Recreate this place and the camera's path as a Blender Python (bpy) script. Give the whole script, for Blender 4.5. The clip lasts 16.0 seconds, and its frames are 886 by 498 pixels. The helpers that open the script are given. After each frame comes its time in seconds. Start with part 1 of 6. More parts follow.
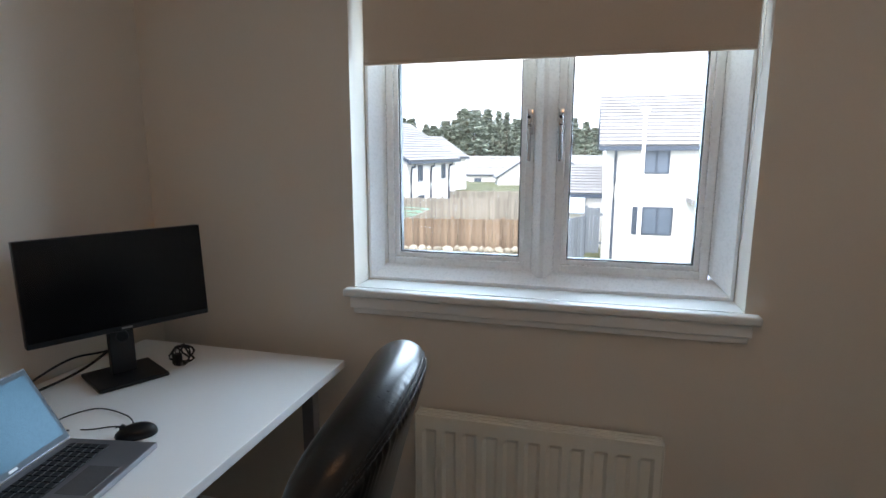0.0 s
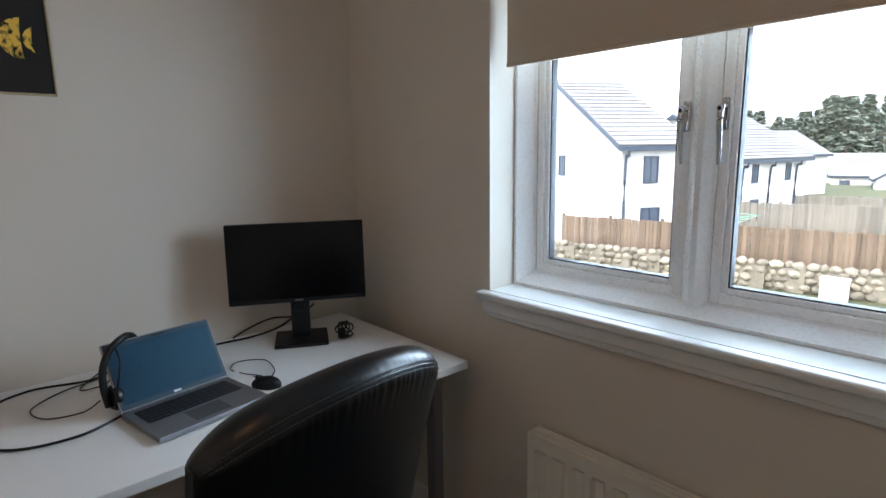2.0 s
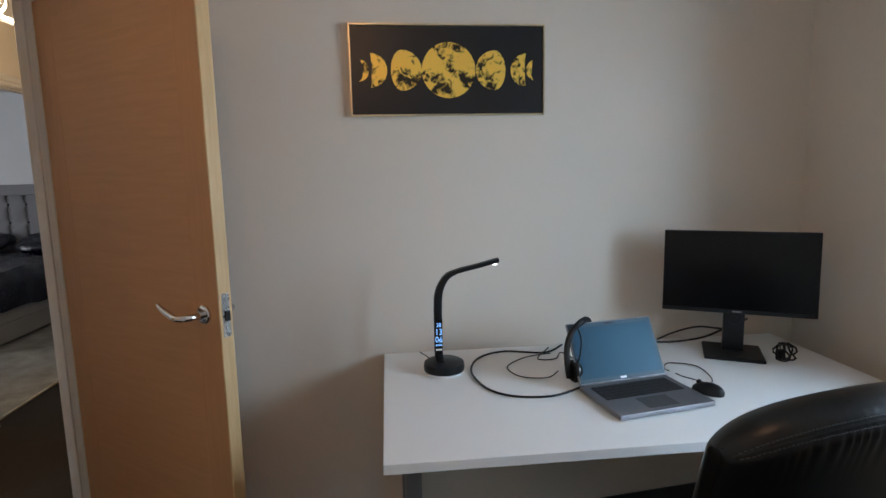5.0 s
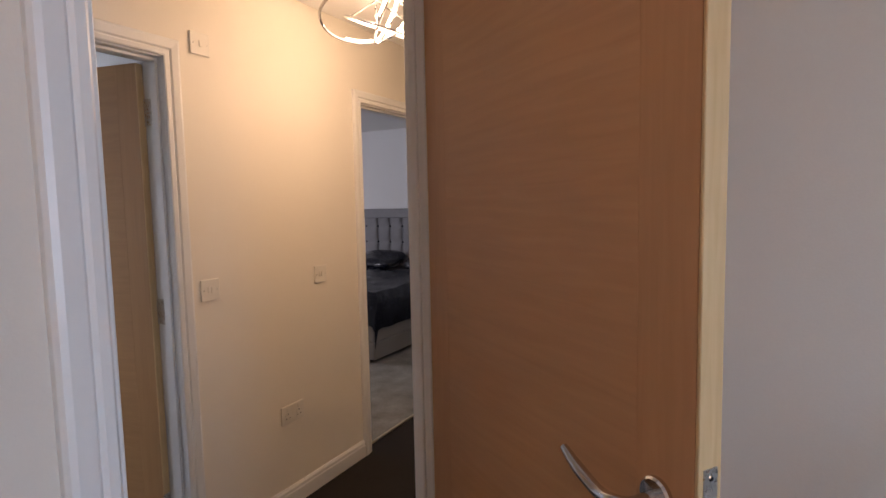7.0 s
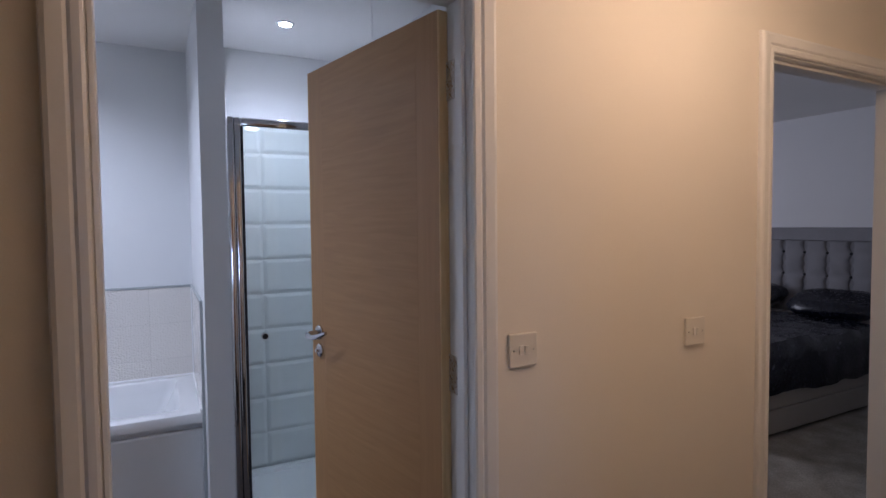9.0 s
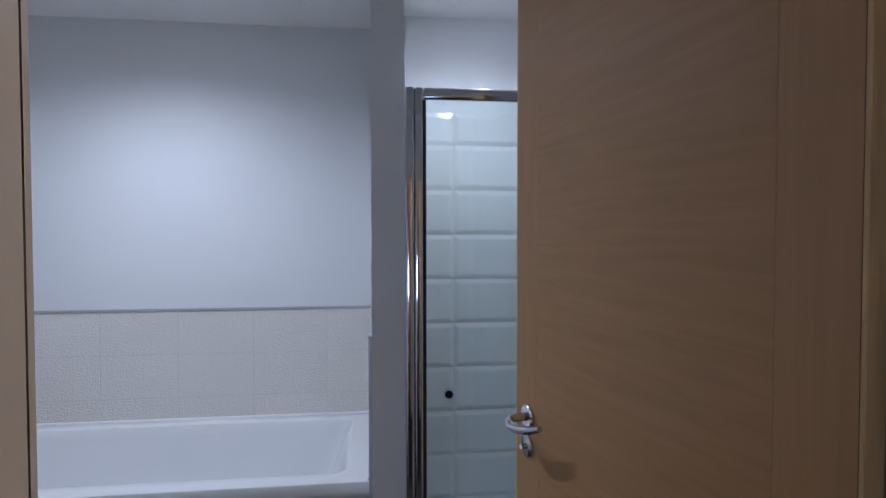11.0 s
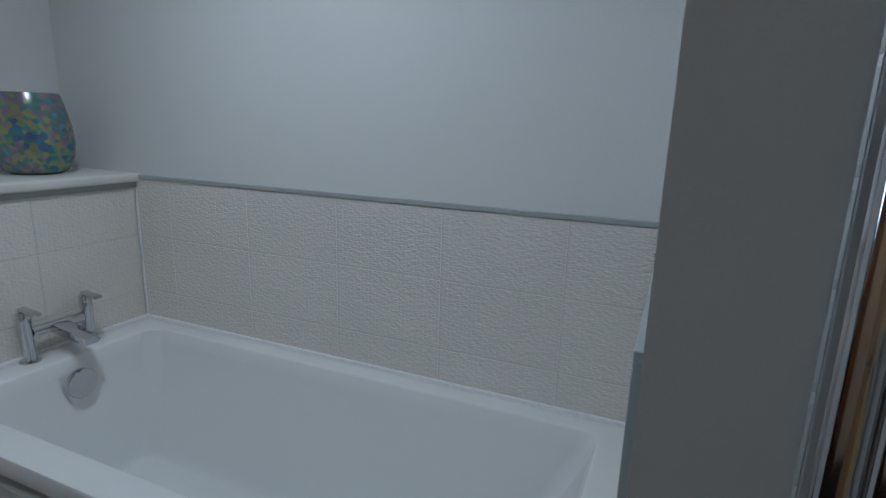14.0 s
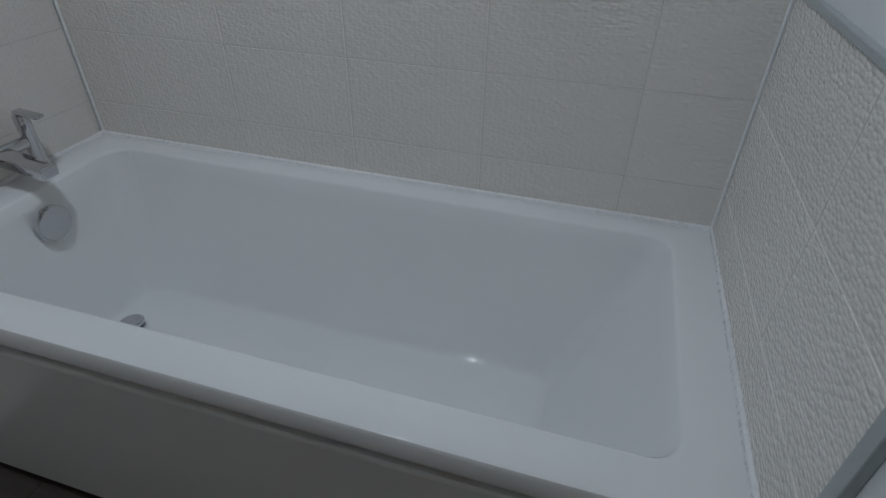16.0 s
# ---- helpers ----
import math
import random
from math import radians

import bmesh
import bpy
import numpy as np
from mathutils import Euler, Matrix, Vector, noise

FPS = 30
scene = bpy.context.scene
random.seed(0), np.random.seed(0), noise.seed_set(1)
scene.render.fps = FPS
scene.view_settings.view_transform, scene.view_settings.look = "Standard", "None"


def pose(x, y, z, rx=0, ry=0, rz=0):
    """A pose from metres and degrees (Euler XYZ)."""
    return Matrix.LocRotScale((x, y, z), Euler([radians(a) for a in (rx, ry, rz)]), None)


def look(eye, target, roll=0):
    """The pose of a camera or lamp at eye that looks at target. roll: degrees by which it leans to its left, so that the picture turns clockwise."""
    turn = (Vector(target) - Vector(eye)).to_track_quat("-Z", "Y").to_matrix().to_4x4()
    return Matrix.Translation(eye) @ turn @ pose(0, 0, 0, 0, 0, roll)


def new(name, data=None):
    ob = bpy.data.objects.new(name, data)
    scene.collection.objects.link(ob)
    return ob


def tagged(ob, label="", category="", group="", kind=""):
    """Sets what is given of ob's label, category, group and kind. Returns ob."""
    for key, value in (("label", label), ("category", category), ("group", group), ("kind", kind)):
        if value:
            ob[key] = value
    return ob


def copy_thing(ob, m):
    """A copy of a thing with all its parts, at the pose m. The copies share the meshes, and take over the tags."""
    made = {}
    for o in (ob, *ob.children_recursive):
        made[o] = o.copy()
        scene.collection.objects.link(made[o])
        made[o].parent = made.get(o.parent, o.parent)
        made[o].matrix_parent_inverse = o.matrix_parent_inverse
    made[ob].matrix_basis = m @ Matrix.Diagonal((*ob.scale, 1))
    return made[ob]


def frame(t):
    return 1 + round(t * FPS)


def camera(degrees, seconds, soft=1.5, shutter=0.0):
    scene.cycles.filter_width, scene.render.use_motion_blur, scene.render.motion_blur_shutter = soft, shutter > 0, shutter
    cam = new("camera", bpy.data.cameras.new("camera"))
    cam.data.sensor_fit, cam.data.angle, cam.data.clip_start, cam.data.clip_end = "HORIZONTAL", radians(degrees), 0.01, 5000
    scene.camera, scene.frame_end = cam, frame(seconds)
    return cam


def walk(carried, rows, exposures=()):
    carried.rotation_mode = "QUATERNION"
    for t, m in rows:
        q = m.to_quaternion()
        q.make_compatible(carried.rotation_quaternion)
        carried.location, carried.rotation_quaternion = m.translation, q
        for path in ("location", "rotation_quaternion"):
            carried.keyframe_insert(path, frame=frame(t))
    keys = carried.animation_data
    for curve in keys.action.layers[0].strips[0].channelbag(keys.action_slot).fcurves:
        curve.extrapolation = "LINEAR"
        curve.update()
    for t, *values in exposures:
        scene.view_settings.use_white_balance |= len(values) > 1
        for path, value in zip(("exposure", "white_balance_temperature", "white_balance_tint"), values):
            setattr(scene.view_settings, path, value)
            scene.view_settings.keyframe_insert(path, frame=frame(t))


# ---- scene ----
cam = camera(78.0, 16.0)

PATH = [
    (0, (0.103, 0.249, 1.424), (-0.407, 2.15, 1.071), 0.0),
    (0.5, (0.224, 0.342, 1.412), (-0.638, 2.112, 1.061), -0.4),
    (1, (0.366, 0.393, 1.41), (-0.753, 2.014, 1.063), -0.8),
    (1.5, (0.497, 0.483, 1.425), (-0.788, 1.976, 1.076), -0.8),
    (2, (0.571, 0.588, 1.43), (-0.894, 1.906, 1.084), -0.9),
    (2.5, (0.637, 0.598, 1.416), (-0.984, 1.723, 1.088), -1.0),
    (3, (0.631, 0.566, 1.411), (-1.076, 1.551, 1.073), -0.5),
    (3.2, (0.644, 0.571, 1.397), (-1.116, 1.463, 1.072), -0.4),
    (5.3, (0.484, 0.244, 1.421), (-1.498, 0.297, 1.154), -1.1),
    (5.5, (0.443, 0.208, 1.421), (-1.54, 0.149, 1.168), -0.9),
    (6, (0.252, 0.065, 1.409), (-1.704, -0.284, 1.18), -0.4),
    (6.5, (0.023, -0.035, 1.42), (-1.868, -0.65, 1.207), -0.9),
    (7, (-0.25, -0.114, 1.435), (-1.993, -1.079, 1.265), -1.2),
    (7.5, (-0.464, -0.299, 1.428), (-2.032, -1.531, 1.284), -1.0),
    (8, (-0.617, -0.48, 1.429), (-2.013, -1.907, 1.305), -1.0),
    (8.5, (-0.802, -0.652, 1.445), (-1.953, -2.285, 1.34), -1.0),
    (9, (-0.881, -0.848, 1.426), (-1.8, -2.622, 1.338), -0.6),
    (9.5, (-0.906, -1.028, 1.436), (-1.625, -2.892, 1.351), -0.3),
    (9.7, (-0.92, -1.1, 1.443), (-1.573, -2.989, 1.362), -0.1),
    (11.8, (-1.14, -1.985, 1.436), (-1.09, -3.984, 1.39), -0.1),
    (12, (-1.151, -2.072, 1.433), (-1.014, -4.066, 1.385), 0.0),
    (12.5, (-1.126, -2.302, 1.413), (-0.694, -4.255, 1.369), 0.4),
    (13, (-1.07, -2.508, 1.364), (-0.458, -4.413, 1.35), 1.1),
    (13.5, (-1.054, -2.757, 1.358), (-0.341, -4.615, 1.155), 1.4),
    (14, (-1.05, -2.934, 1.313), (-0.282, -4.724, 0.859), 1.7),
    (14.5, (-1.035, -3.05, 1.296), (-0.263, -4.733, 0.541), 2.5),
    (15, (-0.973, -3.088, 1.266), (-0.255, -4.682, 0.294), 3.4),
    (15.5, (-0.847, -3.117, 1.28), (-0.21, -4.638, 0.148), 2.2),
    (16, (-0.743, -3.066, 1.277), (-0.28, -4.625, 0.112), 0.8),
]
walk(cam, [(t, look(eye, target, roll)) for t, eye, target, roll in PATH],
     exposures=[(0, 1.99, 6850, 16), (3, 2.02, 6850, 16), (5.5, 2.47, 6550, 14), (6.8, 2.42, 6800, 28), (7.5, 2.45, 6300, 21), (8.0, 2.25, 5700, 15), (8.5, 2.07, 5800, 20),
               (9.7, 1.85, 6300, 34), (11.5, 1.65, 5950, 18), (12.2, 1.5, 5950, 12), (13, 1.13, 6200, 12), (14.5, 1.04, 6350, 12), (16, 0.95, 6650, 14)])

# ---------- world, sun, lamps ----------
world = bpy.data.worlds.new("sky")
scene.world = world
world.use_nodes = True
wn = world.node_tree.nodes
sky = wn.new("ShaderNodeTexSky")
sky.sky_type = 'NISHITA'
sky.sun_disc = False
sky.sun_elevation, sky.sun_rotation = radians(32), radians(150)
sky.air_density, sky.dust_density = 1.0, 6.0
wn["Background"].inputs["Strength"].default_value = 0.15
overcast = wn.new("ShaderNodeMix")
overcast.data_type = 'RGBA'
overcast.inputs["Factor"].default_value = 0.85
overcast.inputs["B"].default_value = (5.9, 7.3, 8.9, 1)
world.node_tree.links.new(sky.outputs[0], overcast.inputs["A"])
world.node_tree.links.new(overcast.outputs["Result"], wn["Background"].inputs["Color"])


def lamp(name, kind, m, energy, color=(1, 1, 1), **settings):
    data = bpy.data.lights.new(name, kind)
    data.energy, data.color = energy, color
    if kind == 'AREA':
        data.shape = 'RECTANGLE'
        data.size, data.size_y = settings["size"]
    elif kind == 'SUN':
        data.angle = settings["angle"]
    else:
        data.shadow_soft_size = settings["radius"]
        if kind == 'SPOT':
            data.spot_size, data.spot_blend = settings["cone"], settings["blend"]
    ob = new(name, data)
    ob.matrix_world = m
    return ob


WARM, COOL = (1.0, 0.72, 0.45), (0.74, 0.88, 1.0)
lamp("sun", 'SUN', look((0, 0, 30), (8, 20, 5)), 1.0, (1, 0.97, 0.93), angle=radians(30))
lamp("window_sky_light", 'AREA', look((-0.05, 2.165, 1.40), (-0.05, 0, 0.95)), 7.0, (0.52, 0.77, 1.0), size=(0.96, 0.62))
lamp("hall_lamp_light", 'POINT', pose(-2.17, -1.40, 2.02), 2.3, WARM, radius=0.24)
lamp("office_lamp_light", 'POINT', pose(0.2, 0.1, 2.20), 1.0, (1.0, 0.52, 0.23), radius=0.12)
for px, py, e in ((-0.14, -3.46, 17.0), (-1.448, -3.563, 6.6)):
    lamp("downlight_beam", 'SPOT', look((px, py, 2.372), (px, py, 0)), e, COOL, radius=0.03, cone=radians(156), blend=1.0)
lamp("bedroom_window_light", 'AREA', look((-3.6, -5.9, 1.5), (-5.0, -3.6, 0.9)), 7, (0.85, 0.92, 1.0), size=(1.2, 1.1))


# ---------- materials ----------
def material(name, color, rough=0.6, metal=0.0, grain=0.04, scale=60.0, bump=0.02, blotch=0.05, big=2.5, stretch=(1, 1, 1), spec=0.5, coat=0.0, jitter=0.0):
    mat = bpy.data.materials.new(name)
    mat.use_nodes = True
    n, l = mat.node_tree.nodes, mat.node_tree.links
    b = n["Principled BSDF"]
    b.inputs["Roughness"].default_value = rough
    b.inputs["Metallic"].default_value = metal
    b.inputs["Specular IOR Level"].default_value = spec
    b.inputs["Coat Weight"].default_value = coat
    tc = n.new("ShaderNodeTexCoord")
    mp = n.new("ShaderNodeMapping")
    mp.inputs["Scale"].default_value = stretch
    l.new(tc.outputs["Object"], mp.inputs["Vector"])
    fine = n.new("ShaderNodeTexNoise")
    fine.inputs["Scale"].default_value, fine.inputs["Detail"].default_value = scale, 4
    wide = n.new("ShaderNodeTexNoise")
    wide.inputs["Scale"].default_value, wide.inputs["Detail"].default_value = big, 3
    l.new(mp.outputs[0], fine.inputs["Vector"])
    l.new(mp.outputs[0], wide.inputs["Vector"])
    lo = [max(0.0, c * (1 - grain * 2)) for c in color] + [1]
    hi = [min(1.0, c * (1 + grain * 2)) for c in color] + [1]
    m1 = n.new("ShaderNodeMix")
    m1.data_type = 'RGBA'
    m1.inputs["A"].default_value, m1.inputs["B"].default_value = lo, hi
    l.new(fine.outputs["Fac"], m1.inputs["Factor"])
    m2 = n.new("ShaderNodeMix")
    m2.data_type = 'RGBA'
    m2.blend_type = 'MULTIPLY'
    m2.inputs["Factor"].default_value = 1.0
    ramp = n.new("ShaderNodeMapRange")
    ramp.inputs["To Min"].default_value, ramp.inputs["To Max"].default_value = 1 - blotch * 2, 1 + blotch
    l.new(wide.outputs["Fac"], ramp.inputs["Value"])
    l.new(m1.outputs["Result"], m2.inputs["A"])
    l.new(ramp.outputs[0], m2.inputs["B"])
    last = m2.outputs["Result"]
    if jitter:
        info = n.new("ShaderNodeObjectInfo")
        jr = n.new("ShaderNodeMapRange")
        jr.inputs["To Min"].default_value, jr.inputs["To Max"].default_value = 1 - jitter, 1 + jitter
        l.new(info.outputs["Random"], jr.inputs["Value"])
        m3 = n.new("ShaderNodeMix")
        m3.data_type = 'RGBA'
        m3.blend_type = 'MULTIPLY'
        m3.inputs["Factor"].default_value = 1.0
        l.new(last, m3.inputs["A"])
        l.new(jr.outputs[0], m3.inputs["B"])
        last = m3.outputs["Result"]
    l.new(last, b.inputs["Base Color"])
    rr = n.new("ShaderNodeMapRange")
    spread = min(0.06, rough * 0.35)
    rr.inputs["To Min"].default_value, rr.inputs["To Max"].default_value = max(0.02, rough - spread), min(1, rough + spread)
    l.new(fine.outputs["Fac"], rr.inputs["Value"])
    l.new(rr.outputs[0], b.inputs["Roughness"])
    if bump:
        bp = n.new("ShaderNodeBump")
        bp.inputs["Strength"].default_value, bp.inputs["Distance"].default_value = min(1, bump * 10), 0.002
        l.new(fine.outputs["Fac"], bp.inputs["Height"])
        l.new(bp.outputs[0], b.inputs["Normal"])
    return mat


def glow(name, color, strength):
    mat = bpy.data.materials.new(name)
    mat.use_nodes = True
    b = mat.node_tree.nodes["Principled BSDF"]
    b.inputs["Base Color"].default_value = (*color, 1)
    b.inputs["Emission Color"].default_value = (*color, 1)
    b.inputs["Emission Strength"].default_value = strength
    return mat


def glass(name, tint=(1, 1, 1), rough=0.0):
    mat = bpy.data.materials.new(name)
    mat.use_nodes = True
    n, l = mat.node_tree.nodes, mat.node_tree.links
    n.remove(n["Principled BSDF"])
    clear = n.new("ShaderNodeBsdfTransparent")
    clear.inputs["Color"].default_value = (*tint, 1)
    gloss = n.new("ShaderNodeBsdfGlossy")
    gloss.inputs["Roughness"].default_value = rough
    fres = n.new("ShaderNodeFresnel")
    fres.inputs["IOR"].default_value = 1.45
    mix = n.new("ShaderNodeMixShader")
    l.new(fres.outputs[0], mix.inputs[0])
    l.new(clear.outputs[0], mix.inputs[1])
    l.new(gloss.outputs[0], mix.inputs[2])
    l.new(mix.outputs[0], n["Material Output"].inputs["Surface"])
    return mat


def wood(name, light, dark, along=(2, 2, 30), rough=0.5, scale=1.6):
    """Veneer: long streaks across the axes with the larger stretch."""
    mat = bpy.data.materials.new(name)
    mat.use_nodes = True
    n, l = mat.node_tree.nodes, mat.node_tree.links
    b = n["Principled BSDF"]
    b.inputs["Roughness"].default_value = rough
    tc, mp = n.new("ShaderNodeTexCoord"), n.new("ShaderNodeMapping")
    mp.inputs["Scale"].default_value = along
    l.new(tc.outputs["Object"], mp.inputs["Vector"])
    a = n.new("ShaderNodeTexNoise")
    a.inputs["Scale"].default_value, a.inputs["Detail"].default_value, a.inputs["Distortion"].default_value = scale, 6, 0.6
    l.new(mp.outputs[0], a.inputs["Vector"])
    c = n.new("ShaderNodeTexNoise")
    c.inputs["Scale"].default_value, c.inputs["Detail"].default_value = 1.3, 2
    l.new(tc.outputs["Object"], c.inputs["Vector"])
    cr = n.new("ShaderNodeValToRGB")
    cr.color_ramp.elements[0].position, cr.color_ramp.elements[1].position = 0.2, 0.8
    cr.color_ramp.elements[0].color, cr.color_ramp.elements[1].color = (*dark, 1), (*light, 1)
    l.new(a.outputs["Fac"], cr.inputs["Fac"])
    mx = n.new("ShaderNodeMix")
    mx.data_type, mx.blend_type = 'RGBA', 'MULTIPLY'
    mr = n.new("ShaderNodeMapRange")
    mr.inputs["To Min"].default_value, mr.inputs["To Max"].default_value = 0.86, 1.1
    l.new(c.outputs["Fac"], mr.inputs["Value"])
    mx.inputs["Factor"].default_value = 1
    l.new(cr.outputs[0], mx.inputs["A"])
    l.new(mr.outputs[0], mx.inputs["B"])
    l.new(mx.outputs["Result"], b.inputs["Base Color"])
    bp = n.new("ShaderNodeBump")
    bp.inputs["Strength"].default_value, bp.inputs["Distance"].default_value = 0.12, 0.001
    l.new(a.outputs["Fac"], bp.inputs["Height"])
    l.new(bp.outputs[0], b.inputs["Normal"])
    return mat


M_PAINT = material("beige_wall_paint", (0.70, 0.63, 0.545), 0.75, grain=0.012, scale=220, bump=0.02, blotch=0.02, big=1.5)
M_HALLP = material("cream_wall_paint", (0.79, 0.735, 0.64), 0.7, grain=0.012, scale=220, bump=0.02, blotch=0.02, big=1.5)
M_WHITEP = material("white_wall_paint", (0.77, 0.78, 0.78), 0.7, grain=0.01, scale=220, bump=0.02, blotch=0.02, big=1.5)
M_CEIL = material("white_ceiling_paint", (0.85, 0.84, 0.82), 0.8, grain=0.01, scale=180, bump=0.02, blotch=0.02)
M_GLOSSW = material("white_satin_paint", (0.78, 0.77, 0.74), 0.35, grain=0.01, scale=90, bump=0.006, blotch=0.02)
M_UPVC = material("white_plastic", (0.86, 0.86, 0.86), 0.28, grain=0.006, scale=120, bump=0.0, blotch=0.015)
M_CARPET = material("charcoal_carpet", (0.036, 0.032, 0.030), 0.95, grain=0.35, scale=420, bump=0.09, blotch=0.12, big=5, spec=0.1)
M_DESK = material("white_laminate", (0.80, 0.79, 0.77), 0.38, grain=0.006, scale=300, bump=0.004, blotch=0.015)
M_BLACK = material("black_plastic", (0.008, 0.008, 0.009), 0.36, grain=0.1, scale=300, bump=0.006, spec=0.3)
M_SCREEN = material("dark_screen", (0.003, 0.003, 0.0035), 0.22, grain=0.02, scale=20, bump=0.0, spec=0.25)
M_LEATHER = material("black_leather", (0.006, 0.0058, 0.006), 0.30, grain=0.2, scale=260, bump=0.016, blotch=0.15, big=9, spec=0.42)
M_CHROME = material("chrome", (0.62, 0.62, 0.64), 0.09, metal=1.0, grain=0.01, bump=0.0, blotch=0.02)
M_STEEL = material("satin_steel", (0.6, 0.58, 0.55), 0.28, metal=1.0, grain=0.03, scale=180, bump=0.004)
M_BRASS = material("silver_gilt_frame", (0.72, 0.62, 0.42), 0.3, metal=1.0, grain=0.03, scale=90, bump=0.003)
M_OAKDOOR = wood("oak_veneer_door", (0.58, 0.295, 0.135), (0.50, 0.245, 0.105), (3, 3, 40))
M_OAKEDGE = wood("pale_oak_lipping", (0.72, 0.50, 0.26), (0.58, 0.36, 0.16), (40, 40, 4))
M_BATHDOOR = wood("light_oak_veneer_door", (0.49, 0.265, 0.108), (0.395, 0.203, 0.077), (3, 3, 40))
M_GLASS = glass("window_glass")
M_SHGLASS = glass("shower_glass", (0.93, 0.97, 0.96))
M_ACRYL = material("white_bath_acrylic", (0.84, 0.85, 0.85), 0.05, grain=0.003, scale=30, bump=0.0, blotch=0.01, coat=0.3)
M_BLIND = material("beige_blind_fabric", (0.58, 0.48, 0.38), 0.9, grain=0.04, scale=500, bump=0.03, blotch=0.02)
M_GROUT = material("pale_grout", (0.66, 0.63, 0.585), 0.8, grain=0.05, scale=120, bump=0.03)
M_RAD = material("cream_radiator_enamel", (0.84, 0.80, 0.70), 0.32, grain=0.01, scale=100, bump=0.004, blotch=0.02)


# ---------- building helpers ----------
def box(bm, x0, y0, z0, x1, y1, z1, bevel=0.0, seg=2, m=None):
    verts = bmesh.ops.create_cube(bm, size=1.0)["verts"]
    t = Matrix.Translation(((x0 + x1) / 2, (y0 + y1) / 2, (z0 + z1) / 2)) @ Matrix.Diagonal((abs(x1 - x0), abs(y1 - y0), abs(z1 - z0), 1))
    bmesh.ops.transform(bm, matrix=(m @ t) if m else t, verts=verts)
    if bevel:
        edges = list({e for v in verts for e in v.link_edges})
        bmesh.ops.bevel(bm, geom=edges, offset=bevel, segments=seg, affect='EDGES', profile=0.5)
    return bm


def tube(bm, p0, p1, r0, r1=None, n=16):
    p0, p1 = Vector(p0), Vector(p1)
    d = p1 - p0
    m = Matrix.Translation((p0 + p1) / 2) @ d.to_track_quat('Z', 'Y').to_matrix().to_4x4()
    bmesh.ops.create_cone(bm, cap_ends=True, segments=n, radius1=r0, radius2=r0 if r1 is None else r1, depth=d.length, matrix=m)
    return bm


def lathe(bm, profile, n=32, m=None):
    """Turns (radius, height) pairs round z."""
    rings = []
    for r, z in profile:
        ring = []
        for k in range(n):
            a = 2 * math.pi * k / n
            v = Vector((r * math.cos(a), r * math.sin(a), z))
            ring.append(bm.verts.new(m @ v if m else v))
        rings.append(ring)
    for a, b in zip(rings, rings[1:]):
        for k in range(n):
            bm.faces.new((a[k], a[(k + 1) % n], b[(k + 1) % n], b[k]))
    for ring, up in ((rings[0], False), (rings[-1], True)):
        try:
            bm.faces.new(ring if up else ring[::-1])
        except ValueError:
            pass
    return bm


def sweep(bm, path, r, n=10, closed=False):
    """A round bar of radius r (a number, or one for each point) along points."""
    pts = [Vector(p) for p in path]
    rings = []
    up = Vector((0, 0, 1))
    for i, p in enumerate(pts):
        a = pts[i - 1] if i or closed else p
        b = pts[(i + 1) % len(pts)] if i + 1 < len(pts) or closed else p
        d = (b - a).normalized()
        s = d.cross(up)
        s = s.normalized() if s.length > 1e-3 else Vector((1, 0, 0))
        w = s.cross(d).normalized()
        rr = r[i] if isinstance(r, (list, tuple)) else r
        rings.append([bm.verts.new(p + rr * (math.cos(2 * math.pi * k / n) * s + math.sin(2 * math.pi * k / n) * w)) for k in range(n)])
    pairs = list(zip(rings, rings[1:])) + ([(rings[-1], rings[0])] if closed else [])
    for a, b in pairs:
        for k in range(n):
            bm.faces.new((a[k], a[(k + 1) % n], b[(k + 1) % n], b[k]))
    if not closed:
        bm.faces.new(rings[0][::-1])
        bm.faces.new(rings[-1])
    return bm


def spline(points, steps=8):
    """A smooth line through points."""
    p = [Vector(q) for q in points]
    out = []
    for i in range(len(p) - 1):
        a, b, c, d = p[max(i - 1, 0)], p[i], p[i + 1], p[min(i + 2, len(p) - 1)]
        for k in range(steps):
            t = k / steps
            out.append(0.5 * ((2 * b) + (c - a) * t + (2 * a - 5 * b + 4 * c - d) * t * t + (3 * b - a - 3 * c + d) * t ** 3))
    return out + [p[-1]]


def mesh_of(name, bm, mat, smooth=False):
    me = bpy.data.meshes.new(name)
    bmesh.ops.recalc_face_normals(bm, faces=bm.faces)
    bm.to_mesh(me)
    bm.free()
    for mt in (mat if isinstance(mat, (list, tuple)) else (mat,)):
        me.materials.append(mt)
    if smooth:
        for p in me.polygons:
            p.use_smooth = True
        me.set_sharp_from_angle(angle=radians(38))
    return me


def part(name, bm, mat, parent, label="", smooth=False, m=None):
    """One mesh object under a thing or a part; its coordinates are those of its parent."""
    ob = new(name, mesh_of(name, bm, mat, smooth))
    ob.parent = parent
    if m is not None:
        ob.matrix_basis = m
    if label:
        ob["label"] = label
    return ob


def thing(name, label, category, m=None, group="", kind=""):
    ob = new(name)
    ob.empty_display_size = 0.05
    if m is not None:
        ob.matrix_basis = m
    return tagged(ob, label, category, group, kind)


def single(name, bm, mat, label="", category="", kind="", smooth=False, m=None, group=""):
    ob = new(name, mesh_of(name, bm, mat, smooth))
    if m is not None:
        ob.matrix_basis = m
    return tagged(ob, label, category, group, kind)


def structure(name, bm, mat, label, smooth=False):
    return single(name, bm, mat, label, name.split("_")[0], "structure", smooth)


